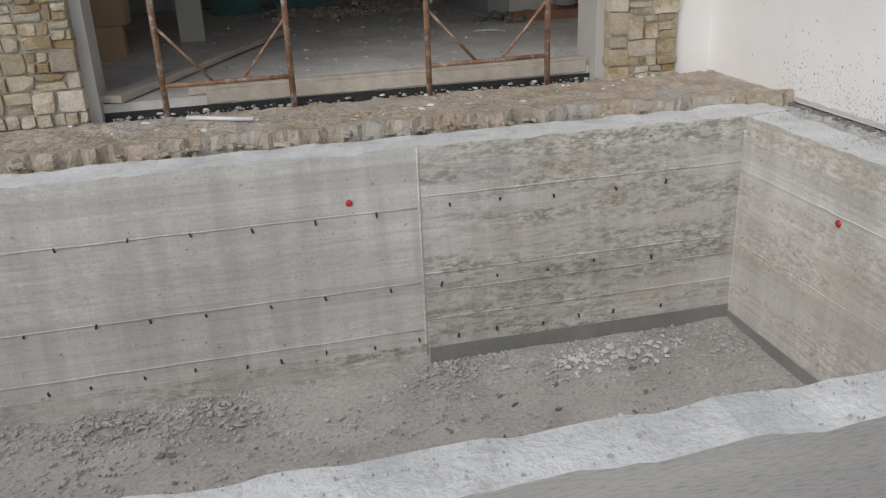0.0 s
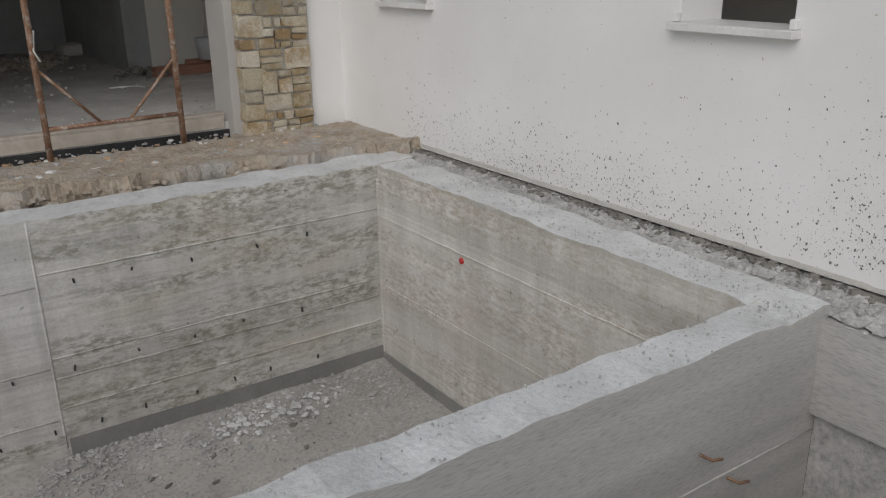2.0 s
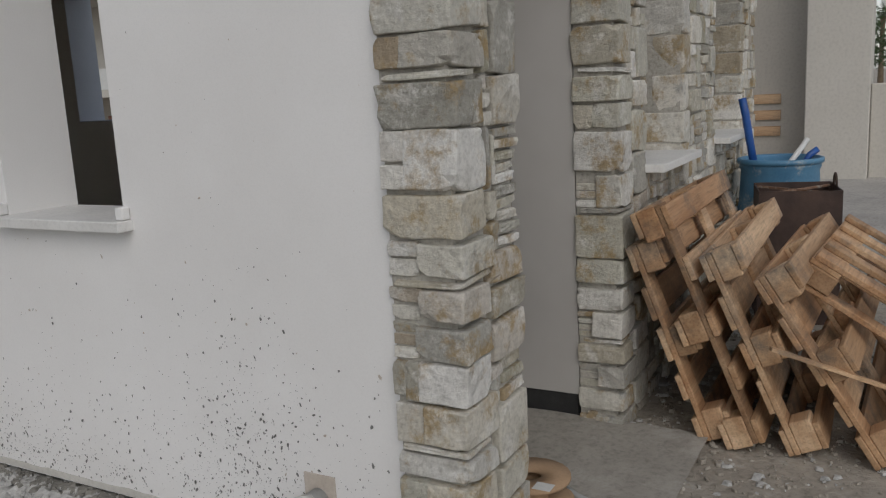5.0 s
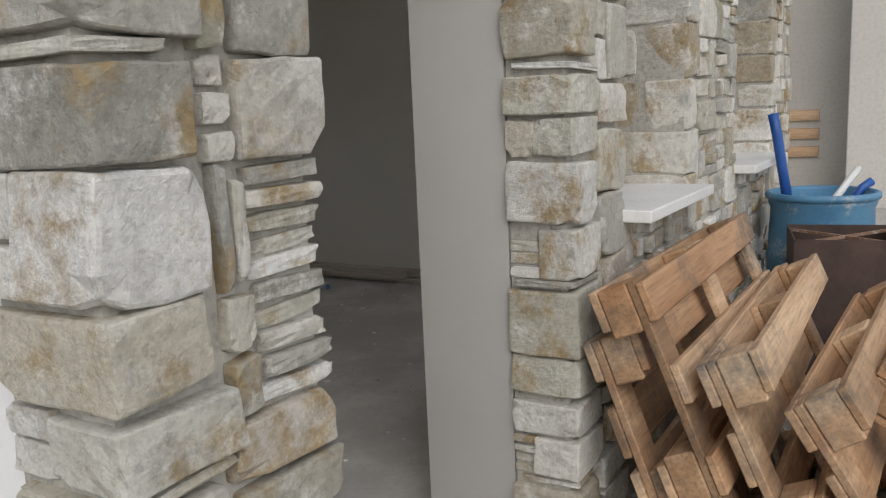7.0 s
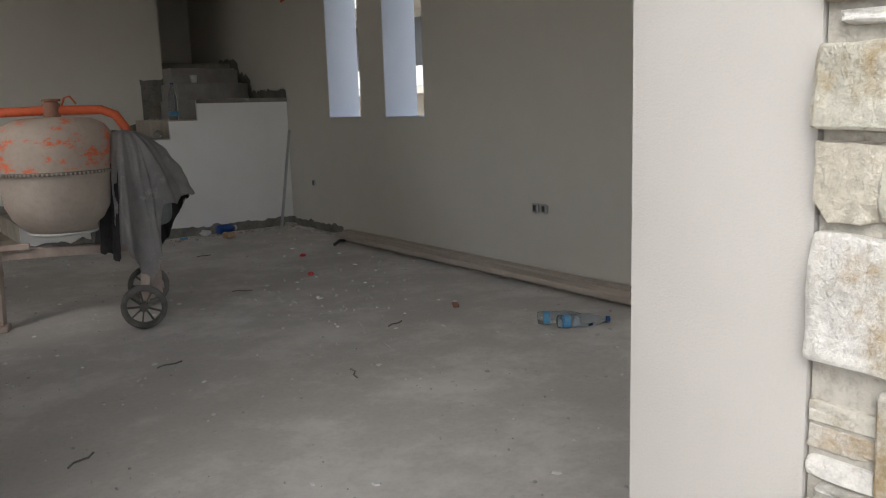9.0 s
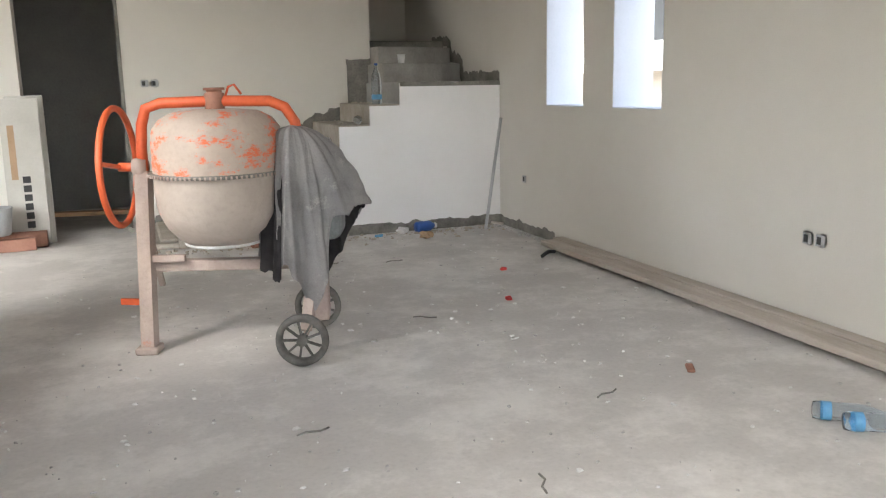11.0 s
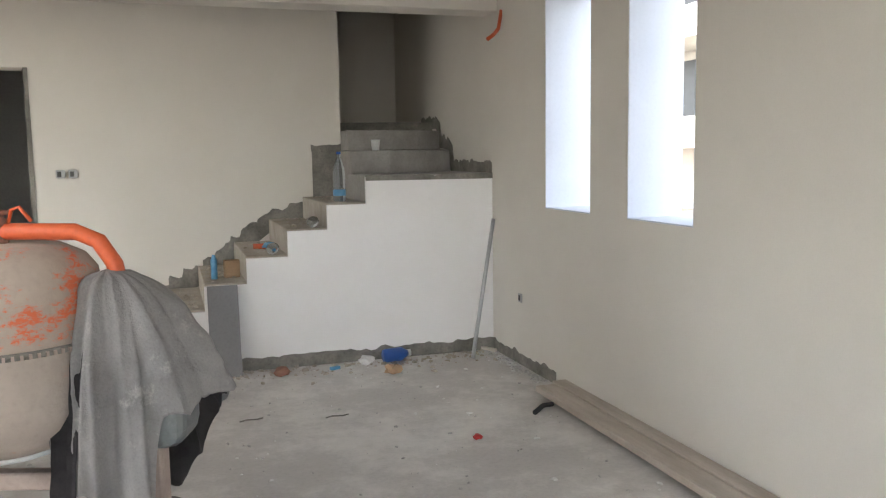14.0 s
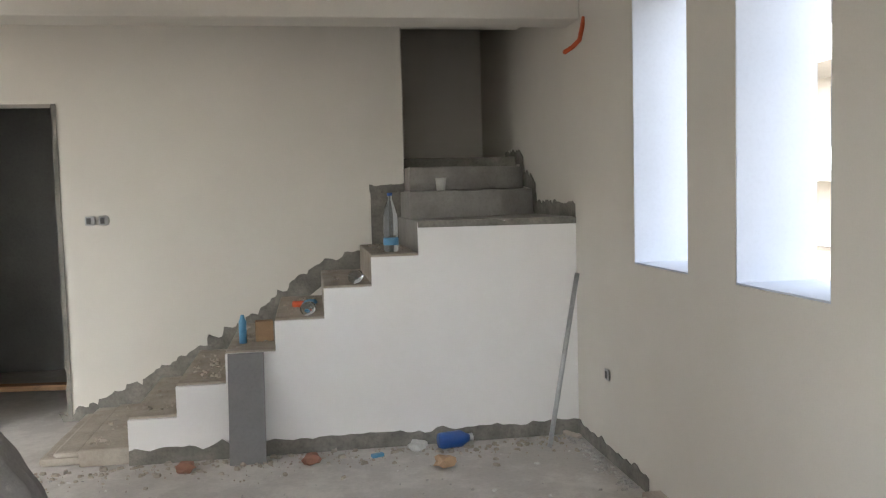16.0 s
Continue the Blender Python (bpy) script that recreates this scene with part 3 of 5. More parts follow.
structure("wall_north", boxes((DX1, 6.72, 9.35, 9.60, 0.1, 3.3), (DX0, DX1, 9.35, 9.60, DZ, 3.3), (2.95, DX0, 9.35, 9.60, 0.1, 3.3)), M_CREAM, "cream plastered back wall with an open doorway")
structure("wall_stairwell", boxes((6.47, 6.72, 9.604, 10.9, 0.1, 5.0), (6.47, E0, 10.9, 11.1, 0.1, 5.0), (6.47, E0, 9.35, 9.6, 2.98, 5.0)), M_CREAM, "plastered walls of the dark stairwell")
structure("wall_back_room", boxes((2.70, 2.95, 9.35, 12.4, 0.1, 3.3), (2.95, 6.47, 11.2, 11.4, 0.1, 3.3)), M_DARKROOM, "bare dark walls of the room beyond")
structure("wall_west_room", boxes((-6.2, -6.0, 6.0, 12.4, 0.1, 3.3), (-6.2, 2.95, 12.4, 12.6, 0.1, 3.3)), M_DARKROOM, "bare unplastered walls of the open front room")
structure("ceiling", boxes((W0, E1, 1.0, 9.35, TOP, TOP + 0.25), (-6.2, W0, 5.84, 12.6, TOP, TOP + 0.25), (W0, 6.47, 9.6, 12.6, TOP, TOP + 0.25)), M_CREAM, "cream plastered ceiling")
structure("ceiling_stairwell", boxes((6.4, E1, 9.3, 11.1, 5.0, 5.2)), M_CREAM, "plastered ceiling of the stairwell")
structure("trim_beam", soften(boxes((3.7, E0 - 0.002, 8.17, 8.42, 2.765, TOP - 0.002)), 0.006), M_CREAM, "plastered ceiling beam before the stairs")
structure("wall_front_left", boxes((-6.0, -1.06, 5.815, 6.25, 0.1, 3.3), (-1.06, 2.60, 5.815, 6.25, 2.88, 3.3), (2.60, 3.14, 5.815, 6.25, 0.1, 3.3)), M_MORTAR, "stone-faced wall round the wide front opening")
structure("trim_opening_frame", boxes((-1.055, -0.98, 5.90, 6.26, 0.2, 2.875), (2.53, 2.595, 5.90, 6.26, 0.2, 2.875)), M_JAMB, "plain rendered reveal of the wide opening")

# stone sills and window frames
sill_marble = lambda x0, x1, y0, y1, z: soften(boxes((x0, x1, y0, y1, z - 0.035, z)), 0.004, 2)
for i, (a, b) in enumerate(wins):
    w = tagged(new("window_%d" % (i + 1)), "deep white unglazed window opening with a marble sill", "window", kind="structure")
    part("window_sill", sill_marble(3.36, 3.66, a - 0.035, b + 0.035, wz0 + 0.004), M_MARBLE, w, "pale marble sill")
    part("sill_lip", soften(boxes((3.385, 3.418, a - 0.032, a + 0.0, wz0 + 0.006, wz0 + 0.045), (3.385, 3.418, b, b + 0.032, wz0 + 0.006, wz0 + 0.045)), 0.003), M_WHITE, w)
for i, (a, b) in enumerate(((5.10, 5.80), (6.60, 7.40))):
    w = tagged(new("window_%d" % (i + 3)), "stone-framed window with projecting white marble sill", "window", kind="structure")
    part("window_sill", sill_marble(a - 0.03, b + 0.0, 0.70, 1.05, 1.235), M_MARBLE, w)
for i, (a, b) in enumerate(sl):
    w = tagged(new("window_%d" % (i + 5)), "tall unglazed slot window with white reveal", "window", kind="structure")
    # sky-blue tint painted on the reveal faces
    part("reveal", boxes((E0 + 0.002, E1 + 0.01, b - 0.006, b - 0.001, SZ0, SZ1), (E0 + 0.002, E1 + 0.01, a + 0.001, a + 0.006, SZ0, SZ1), (E0 + 0.002, E1 + 0.01, a, b, SZ0 + 0.001, SZ0 + 0.008)), M_REVEAL, w)

# ---- stairs ----
stair_wall = structure("stairs", bmesh.new(), M_STEP, "unfinished dusty concrete stairs")
steps = [(4.78, 0.47), (5.05, 0.635), (5.31, 0.805), (5.58, 0.97), (5.855, 1.14), (6.13, 1.31), (6.40, 1.475)]
for (x, z), (x2, _) in zip(steps, steps[1:] + [(6.67, 0)]):
    part("step", soften(boxes((x, x2 + 0.02, 8.318, 9.348, FL, z)), 0.006), M_STEP, stair_wall)
part("landing", soften(boxes((6.67, E0 - 0.002, 8.318, 9.348, FL, 1.658)), 0.006), M_STEPG, stair_wall)


def prism(outline, z0, z1):
    bm = bmesh.new()
    low, high = [bm.verts.new((x, y, z0)) for x, y in outline], [bm.verts.new((x, y, z1)) for x, y in outline]
    bm.faces.new(low[::-1])
    bm.faces.new(high)
    for i in range(len(outline)):
        j = (i + 1) % len(outline)
        bm.faces.new((low[i], low[j], high[j], high[i]))
    return bm


part("winder_step", soften(prism([(6.69, 8.84), (7.0, 8.87), (7.32, 8.99), (E0 - 0.002, 9.22), (E0 - 0.002, 9.9), (6.69, 9.34)], 1.647, 1.83), 0.006), M_STEPG, stair_wall)
part("winder_step", soften(prism([(6.725, 9.1), (7.05, 9.16), (7.35, 9.3), (E0 - 0.002, 9.48), (E0 - 0.002, 10.2), (6.725, 10.0)], 1.832, 1.99), 0.006), M_STEPG, stair_wall)
part("winder_step", soften(boxes((6.725, E0 - 0.002, 9.68, 10.9, 1.993, 2.07)), 0.006), M_RAW, stair_wall)
part("mortar_ramp", soften(boxes((4.56, 4.80, 8.36, 9.345, FL, FL + 0.05), (4.64, 4.79, 8.34, 9.345, FL + 0.051, FL + 0.085)), 0.02, 2), M_STEP, stair_wall, "lump of dusty mortar before the lowest step")
part("wall", boxes(*[(x, x2, 8.29, 8.316, FL + 0.001, z - 0.012) for (x, z), (x2, _) in zip(steps[1:], steps[2:] + [(6.67, 0)])], (6.67, E0 - 0.002, 8.29, 8.316, FL + 0.001, 1.648)),
     M_WHITE, stair_wall, "white plastered side of the stairs")


def ragged(points, width, normal, thick=0.006, step=0.035, seed=0):
    """A band of bare render with a torn upper edge, along a polyline on a wall."""
    bm = bmesh.new()
    n = Vector(normal)
    prev = None
    k = 0
    for a, b in zip(points, points[1:]):
        a, b = Vector(a), Vector(b)
        m = max(1, int((b - a).length / step))
        up = n.cross((b - a).normalized())
        up = up if up.z > 0 or (abs(up.z) < 1e-4) else -up
        for i in range(m + (1 if b == Vector(points[-1]) else 0)):
            p = a.lerp(b, i / m)
            k += 1
            w = width * (1 + 0.42 * noise.noise((k * 0.37, seed, 0)) + 0.2 * noise.noise((k * 1.3, seed, 5)))
            q = [bm.verts.new(p), bm.verts.new(p + n * thick), bm.verts.new(p + up * w + n * thick), bm.verts.new(p + up * w)]
            if prev:
                for c in range(4):
                    bm.faces.new((prev[c], prev[(c + 1) % 4], q[(c + 1) % 4], q[c]))
            prev = q
    return bm


nose = ((4.47, 0.42), (5.015, 0.66), (5.341, 0.835), (5.79, 1.075), (5.868, 1.15), (6.149, 1.365), (6.30, 1.42), (6.48, 1.45))
structure("trim_stair_edge", ragged([(x, 9.348, z - 0.15) for x, z in nose], 0.145, (0, -1, 0), step=0.022, seed=1), M_RAW, "torn bare strip along the stairs")
structure("trim_landing_patch", boxes((6.485, 6.718, 9.338, 9.346, 1.40, 1.845)), M_RAW, "bare patch of wall beside the landing")
structure("trim_landing_patch_edge", ragged([(6.48, 9.347, 1.83), (6.72, 9.347, 1.84)], 0.045, (0, -1, 0), step=0.015, seed=12), M_RAW, "torn upper edge of the bare patch")
structure("trim_landing_edge", ragged([(E0 - 0.003, 10.0, 2.02), (E0 - 0.003, 9.56, 2.01), (E0 - 0.003, 9.48, 1.85), (E0 - 0.003, 9.25, 1.83), (E0 - 0.003, 9.19, 1.65), (E0 - 0.003, 8.29, 1.64)], 0.095, (-1, 0, 0), step=0.022, seed=2), M_RAW, "torn bare strip at the landing")
structure("trim_landing_front", ragged([(6.67, 8.288, 1.622), (7.598, 8.288, 1.618)], 0.036, (0, -1, 0), seed=3), M_RAW, "torn bare strip along the landing edge")
structure("baseboard", ragged([(5.05, 8.2895, FL), (E0, 8.2895, FL)], 0.085, (0, -1, 0), seed=4), M_RAW, "bare strip at the foot of the stair wall")
structure("baseboard_east", ragged([(E0 - 0.002, 8.29, FL), (E0 - 0.002, 7.25, FL)], 0.075, (-1, 0, 0), seed=5), M_RAW, "bare strip at the foot of the plastered wall")
structure("baseboard_north", ragged([(DX1 + 0.02, 9.347, FL), (5.05, 9.347, FL)], 0.09, (0, -1, 0), seed=6), M_RAW, "bare strip at the foot of the back wall")
structure("trim_door_edge", ragged([(DX1 + 0.003, 9.346, FL), (DX1 + 0.003, 9.346, DZ)], 0.03, (0, -1, 0), seed=8), M_RAW, "torn plaster edge round the doorway")
structure("baseboard_outside", ragged([(W0 - 0.001, 5.84, 0.285), (W0 - 0.001, 1.0, 0.272)], 0.022, (-1, 0, 0), thick=0.003, seed=9), M_BAG, "pale dusty band at the foot of the white wall")

# ---- stone masonry ----
def rough_block(seed, material):
    """A hewn stone of unit size: an uneven four-sided outline, flat split faces, broken corners."""
    r = random.Random(seed)
    off = Vector((seed * 3.7, seed * 1.3, seed * 7.1))
    bm = bmesh.new()
    c = (-0.5, -0.455, -0.22, 0.06, 0.28, 0.46, 0.5)
    n = len(c) - 1
    corner = {(i, k): (r.uniform(-0.03, 0.07), r.uniform(-0.03, 0.07)) for i in (0, 1) for k in (0, 1)}
    chips = []
    for _ in range(r.choice((3, 4, 5))):
        d = Vector((r.choice((-1, 1)) * r.uniform(0.3, 1), r.choice((-1, 1)) * r.uniform(0.25, 1), r.choice((-1, 1)) * r.uniform(0.3, 1))).normalized()
        reach = 0.5 * (abs(d.x) + abs(d.y) + abs(d.z))
        chips.append((d, reach * r.uniform(0.80, 0.93)))
    vs = {}
    for i in range(n + 1):
        for j in range(n + 1):
            for k in range(n + 1):
                if not any(a in (0, n) for a in (i, j, k)):
                    continue
                p = Vector((c[i], c[j], c[k]))
                m = (abs(2 * p.x) ** 26 + abs(2 * p.y) ** 26 + abs(2 * p.z) ** 26) ** (1 / 26)
                p /= max(m, 1.0)
                u, w = p.x + 0.5, p.z + 0.5
                dx = sum(corner[a, b][0] * (1 if a == 0 else -1) * (u if a else 1 - u) * (w if b else 1 - w) for a in (0, 1) for b in (0, 1))
                dz = sum(corner[a, b][1] * (1 if b == 0 else -1) * (u if a else 1 - u) * (w if b else 1 - w) for a in (0, 1) for b in (0, 1))
                p.x, p.z = p.x + dx, p.z + dz
                for d, reach in chips:
                    over = p.dot(d) - reach
                    if over > 0:
                        p -= d * over
                p += 0.022 * noise.noise_vector(p * 2.2 + off) + 0.022 * noise.noise_vector(p * 6.5 + off)
                vs[i, j, k] = bm.verts.new(p)
    for ax in range(3):
        for side in (0, n):
            for a in range(n):
                for b in range(n):
                    q = []
                    for da, db in ((0, 0), (1, 0), (1, 1), (0, 1)):
                        ijk = [a + da, b + db]
                        ijk.insert(ax, side)
                        q.append(vs[tuple(ijk)])
                    bm.faces.new(q)
    return mesh_of("stone", bm, material)


BLOCKS = {False: [rough_block(40 + i, M_STONE) for i in range(26)], True: [rough_block(80 + i, M_STONE_B) for i in range(14)]}


def stone(parent, x0, x1, y0, y1, z0, z1, gap=0.014):
    ob = new("stone", rnd.choice(BLOCKS[parent.name.startswith("wall_front")]))
    ob.parent = parent
    ob.location = ((x0 + x1) / 2, (y0 + y1) / 2, (z0 + z1) / 2)
    ob.scale = (max(0.02, x1 - x0 - gap) * 1.05, (y1 - y0) * 1.03, max(0.014, z1 - z0 - gap) * 1.05)
    ob.rotation_euler = (rnd.uniform(-0.025, 0.025), rnd.uniform(-0.05, 0.05), rnd.uniform(-0.025, 0.025))
    return ob


def courses(z0, z1, low=0.085, high=0.215):
    z = z0
    while z < z1 - 0.03:
        h = rnd.uniform(low, high)
        if z1 - z - h < 0.06:
            h = z1 - z
        yield z, z + h
        z += h


def cell(parent, x0, x1, y0, y1, za, zb):
    """One large stone, or a stack of thin slips."""
    if zb - za > 0.10 and x1 - x0 < 0.2 and rnd.random() < 0.45:
        n = 2 if zb - za < 0.14 else rnd.choice((3, 4))
        for i in range(n):
            d = rnd.uniform(0.0, 0.018)
            stone(parent, x0, x1 - rnd.uniform(0, 0.02), y0 + d, y1, za + (zb - za) * i / n, za + (zb - za) * (i + 1) / n, 0.008)
    else:
        stone(parent, x0, x1, y0 + rnd.uniform(-0.012, 0.014), y1, za + rnd.uniform(-0.006, 0.006), zb + rnd.uniform(-0.006, 0.006))


def pieces(x0, x1, z0, z1, top=0.24):
    """An uncoursed pattern: the face split again and again."""
    w, h = x1 - x0, z1 - z0
    if (w < top and h < 0.19 and rnd.random() < 0.55) or (w < 0.13 and h < 0.12) or w < 0.07 or h < 0.045:
        yield x0, x1, z0, z1
    elif h > 0.19 or (h > w * 0.8 and h > 0.09 and w < top * 1.3):
        c = z0 + h * rnd.uniform(0.3, 0.7)
        yield from pieces(x0, x1, z0, c, top)
        yield from pieces(x0, x1, c, z1, top)
    else:
        c = x0 + w * rnd.uniform(0.28, 0.72)
        yield from pieces(x0, c, z0, z1, top)
        yield from pieces(c, x1, z0, z1, top)


def masonry(parent, x0, x1, z0, z1, y0, y1, deep_left=0.0, low=0.085, high=0.215):
    start = x0
    if deep_left:
        start = x0 + 0.13
        for za, zb in courses(z0, z1, low, high):
            w = rnd.uniform(0.11, 0.19)
            stone(parent, x0 - 0.014, x0 + w, y0, y0 + deep_left * rnd.uniform(0.5, 0.8), za, zb)
            stone(parent, x0 - 0.012, x0 + 0.06, y0 + deep_left * 0.62, y0 + deep_left * 1.2, za + rnd.uniform(0, 0.02), zb)
    for a, b, c, d in pieces(start, x1, z0, z1):
        cell(parent, a, b, y0, y1, c, d)


def structure_of(name):
    return bpy.data.objects[name]


def filler(parent, x0, x1, y0, y1, za, zb, west):
    """What packs the gap beside a large stone: flat slips, two upright slivers, or one small stone."""
    kind = rnd.random()
    if kind < 0.5 and zb - za > 0.07:
        n = max(2, int((zb - za) / rnd.uniform(0.026, 0.036)))
        for i in range(n):
            d = rnd.uniform(0, 0.018)
            stone(parent, x0 + (d if west else 0), x1, y0 + (0 if west else d), y1, za + (zb - za) * i / n, za + (zb - za) * (i + 1) / n, 0.008)
    elif kind < 0.72:
        c = rnd.uniform(0.4, 0.6)
        if west:
            stone(parent, x0, x1, y0, y0 + (y1 - y0) * c, za, zb, 0.008)
            stone(parent, x0, x1, y0 + (y1 - y0) * c, y1, za + 0.01, zb - rnd.uniform(0, 0.03), 0.008)
        else:
            stone(parent, x0, x0 + (x1 - x0) * c, y0, y1, za, zb, 0.008)
            stone(parent, x0 + (x1 - x0) * c, x1, y0, y1, za + 0.01, zb - rnd.uniform(0, 0.03), 0.008)
    elif zb - za > 0.12:
        c = za + (zb - za) * rnd.uniform(0.4, 0.6)
        stone(parent, x0, x1, y0, y1, za, c, 0.01)
        stone(parent, x0, x1, y0, y1, c, zb, 0.01)
    else:
        stone(parent, x0, x1, y0, y1, za, zb, 0.01)


def quoin_stack(parent, x0, x1, y0, y1, z0, z1, heights, full):
    """A stone corner: one large stone a course, packed behind and beside it."""
    z, i = z0, 0
    while z < z1:
        h = heights[i] if i < len(heights) else rnd.uniform(0.085, 0.165)
        whole = full[i] == "f" if i < len(full) else rnd.random() < 0.55
        za, zb = z, z + h
        if i % 4 == 3:
            zb -= 0.022
            stone(parent, x0 + 0.008, x0 + rnd.uniform(0.12, 0.2), y0 + 0.006, y1 - 0.02, zb, z + h, 0.006)
        depth = y1 if whole else y0 + (y1 - y0) * rnd.uniform(0.52, 0.7)
        ret = x0 + rnd.uniform(0.15, 0.205)
        stone(parent, x0, ret, y0 - rnd.uniform(0, 0.008), depth, za, zb)
        if not whole:
            filler(parent, x0 + 0.006, x0 + 0.09, depth, y1, za, zb, True)
        z, i = z + h, i + 1
    z = z0
    while z < z1:
        h = rnd.choice((0.07, 0.10, 0.13, 0.17, 0.20)) + rnd.uniform(-0.01, 0.01)
        c = x0 + rnd.uniform(0.175, 0.20)
        if rnd.random() < 0.45:
            d = c + rnd.uniform(0.05, 0.075)
            filler(parent, c, d, y0 + 0.006, y0 + 0.14, z, z + h, False)
            c = d
        if rnd.random() < 0.75:
            stone(parent, c, x1 + rnd.uniform(-0.018, 0.006), y0, y0 + 0.17, z, z + h)
        else:
            filler(parent, c, x1 - 0.005, y0 + 0.006, y0 + 0.16, z, z + h, False)
        z += h


# corner of the white wall
quoin = structure_of("wall_entry_left")
quoin_stack(quoin, 3.382, 3.788, 0.785, 1.0, 0.18, 2.9, (0.14, 0.145, 0.105, 0.095, 0.115, 0.115, 0.105, 0.115, 0.10, 0.12, 0.155, 0.14), "fspfpppppfpf")

# south front: pilaster, breasts under the windows, piers
south = structure_of("wall_south")
quoin_stack(south, 4.712, 5.125, 0.785, 0.965, 0.16, 2.9, (0.105, 0.10, 0.105, 0.105, 0.11, 0.105, 0.11, 0.20, 0.135, 0.17, 0.10, 0.13), "pfpfpfffpfpf")
masonry(south, 5.13, 5.80, 0.15, 1.195, 0.79, 0.92)
masonry(south, 5.80, 6.60, 0.15, 2.7, 0.79, 0.92, deep_left=0.3)
masonry(south, 6.60, 7.40, 0.15, 1.195, 0.79, 0.92, low=0.12, high=0.22)
masonry(south, 7.40, 8.04, 0.15, 2.7, 0.79, 0.92, deep_left=0.3, low=0.12, high=0.22)

# pillars of the wide front opening
front = structure_of("wall_front_left")
masonry(front, -2.0, -1.045, 0.18, 1.75, 5.79, 5.97, low=0.07, high=0.17)
masonry(front, 2.60, 3.135, 0.16, 2.75, 5.79, 5.97, deep_left=0.17, low=0.07, high=0.17)


# ---- loose debris: small pieces nobody could count ----
def scatter(name, n, place, size, material, label, flat=0.5, seed=1):
    r = random.Random(seed)
    verts, faces = [], []
    for _ in range(n):
        x, y, z = place(r)
        s = size[0] + (size[1] - size[0]) * r.random() ** 2.5
        a = r.uniform(0, 6.28)
        lx, ly, lz = s, s * r.uniform(0.35, 0.9), s * flat * r.uniform(0.4, 1)
        base = len(verts)
        for k in range(5):
            t = a + 6.28 * (k + r.uniform(-0.25, 0.25)) / 5
            u, v = lx * math.cos(t - a), ly * math.sin(t - a)
            px, py = x + u * math.cos(a) - v * math.sin(a), y + u * math.sin(a) + v * math.cos(a)
            verts.append((px, py, z - 0.004))
            verts.append((x + (px - x) * 0.72, y + (py - y) * 0.72, z + lz * r.uniform(0.6, 1.1)))
        for k in range(5):
            b, d = base + 2 * k, base + 2 * ((k + 1) % 5)
            faces.append((b, d, d + 1, b + 1))
        faces.append(tuple(base + 2 * k + 1 for k in range(5)))
    me = bpy.data.meshes.new(name)
    me.from_pydata(verts, [], faces)
    me.materials.append(material)
    return tagged(new(name, me), label, "debris", kind="stuff")


def pool_place(r):
    x = r.uniform(-2.2, PX1 - 0.03)
    y = PY1 - abs(r.gauss(0, 0.33)) if r.random() < 0.7 else r.uniform(PY0, PY1)
    if x > 1.5 and r.random() < 0.35:
        x, y = PX1 - abs(r.gauss(0, 0.45)), r.uniform(3.0, PY1)
    y = min(PY1 - 0.02, max(PY0, y))
    return x, y, PB + max(0, 1 - (PY1 - y) / 0.6) * 0.03 + 0.004


scatter("concrete_chips", 7500, pool_place, (0.003, 0.022), M_RUBBLE, "grey concrete chips strewn over the pool floor", 0.35, 2)
scatter("concrete_flakes", 900, lambda r: (r.uniform(-2.2, PX1 - 0.05), PY1 - 0.04 - abs(r.gauss(0, 0.28)), PB + 0.03), (0.005, 0.026), M_RUBBLE, "thin concrete flakes along the foot of the pool wall", 0.2, 41)
scatter("dark_slivers", 260, lambda r: (r.uniform(-2.0, PX1 - 0.1), r.uniform(PY0 + 0.2, PY1 - 0.1), PB + 0.012), (0.01, 0.04), M_RAW, "dark slivers of wood and wire on the pool floor", 0.12, 42)
scatter("pale_chips", 190, lambda r: (1.9 + r.gauss(0, 0.22), 4.2 + r.gauss(0, 0.08), PB + 0.02 + 0.02 * r.random()), (0.008, 0.034), M_TOPC, "heap of pale concrete flakes on the pool floor", 0.5, 3)
scatter("bank_stones", 1600, lambda r: (r.uniform(-2.4, 3.3), r.uniform(4.95, 5.95), 0.285), (0.004, 0.028), M_DIRT, "small stones and clods on the earth bank", 0.6, 4)
scatter("bank_clods", 900, lambda r: (r.uniform(-2.4, 2.9), 4.86 + r.gauss(0, 0.05), r.uniform(0.16, 0.30)), (0.008, 0.05), M_DIRT, "crumbling earth clods along the bank's edge", 0.5, 31)
scatter("bank_litter", 70, lambda r: (r.uniform(-1.2, 3.1), r.uniform(5.3, 5.95), 0.30), (0.008, 0.04), M_PVC, "torn paper and plastic litter on the earth bank", 0.3, 32)
scatter("bank_splinters", 90, lambda r: (r.uniform(-0.5, 3.1), r.uniform(5.2, 5.9), 0.30), (0.01, 0.055), M_WOOD, "wood splinters on the earth bank", 0.15, 33)
scatter("top_crumbs", 700, lambda r: (r.uniform(-1.0, 3.1), PY0 - 0.19 * r.random(), PT + 0.004) if r.random() < 0.4 else (r.uniform(2.92, 3.15), r.uniform(1.5, 4.6), PT + 0.004), (0.003, 0.009), M_RUBBLE, "grey crumbs on the pool wall tops", 0.5, 34)
scatter("bank_chips", 1100, lambda r: (r.uniform(-2.4, 3.3), r.uniform(4.95, 6.0), 0.288), (0.004, 0.03), M_RUBBLE, "grey mortar chips on the earth bank", 0.5, 5)
scatter("strip_rubble", 2200, lambda r: (3.42 - abs(r.gauss(0, 0.12)), r.uniform(0.5, 5.6), 0.252), (0.003, 0.022), M_RUBBLE, "grey rubble along the white wall", 0.6, 6)
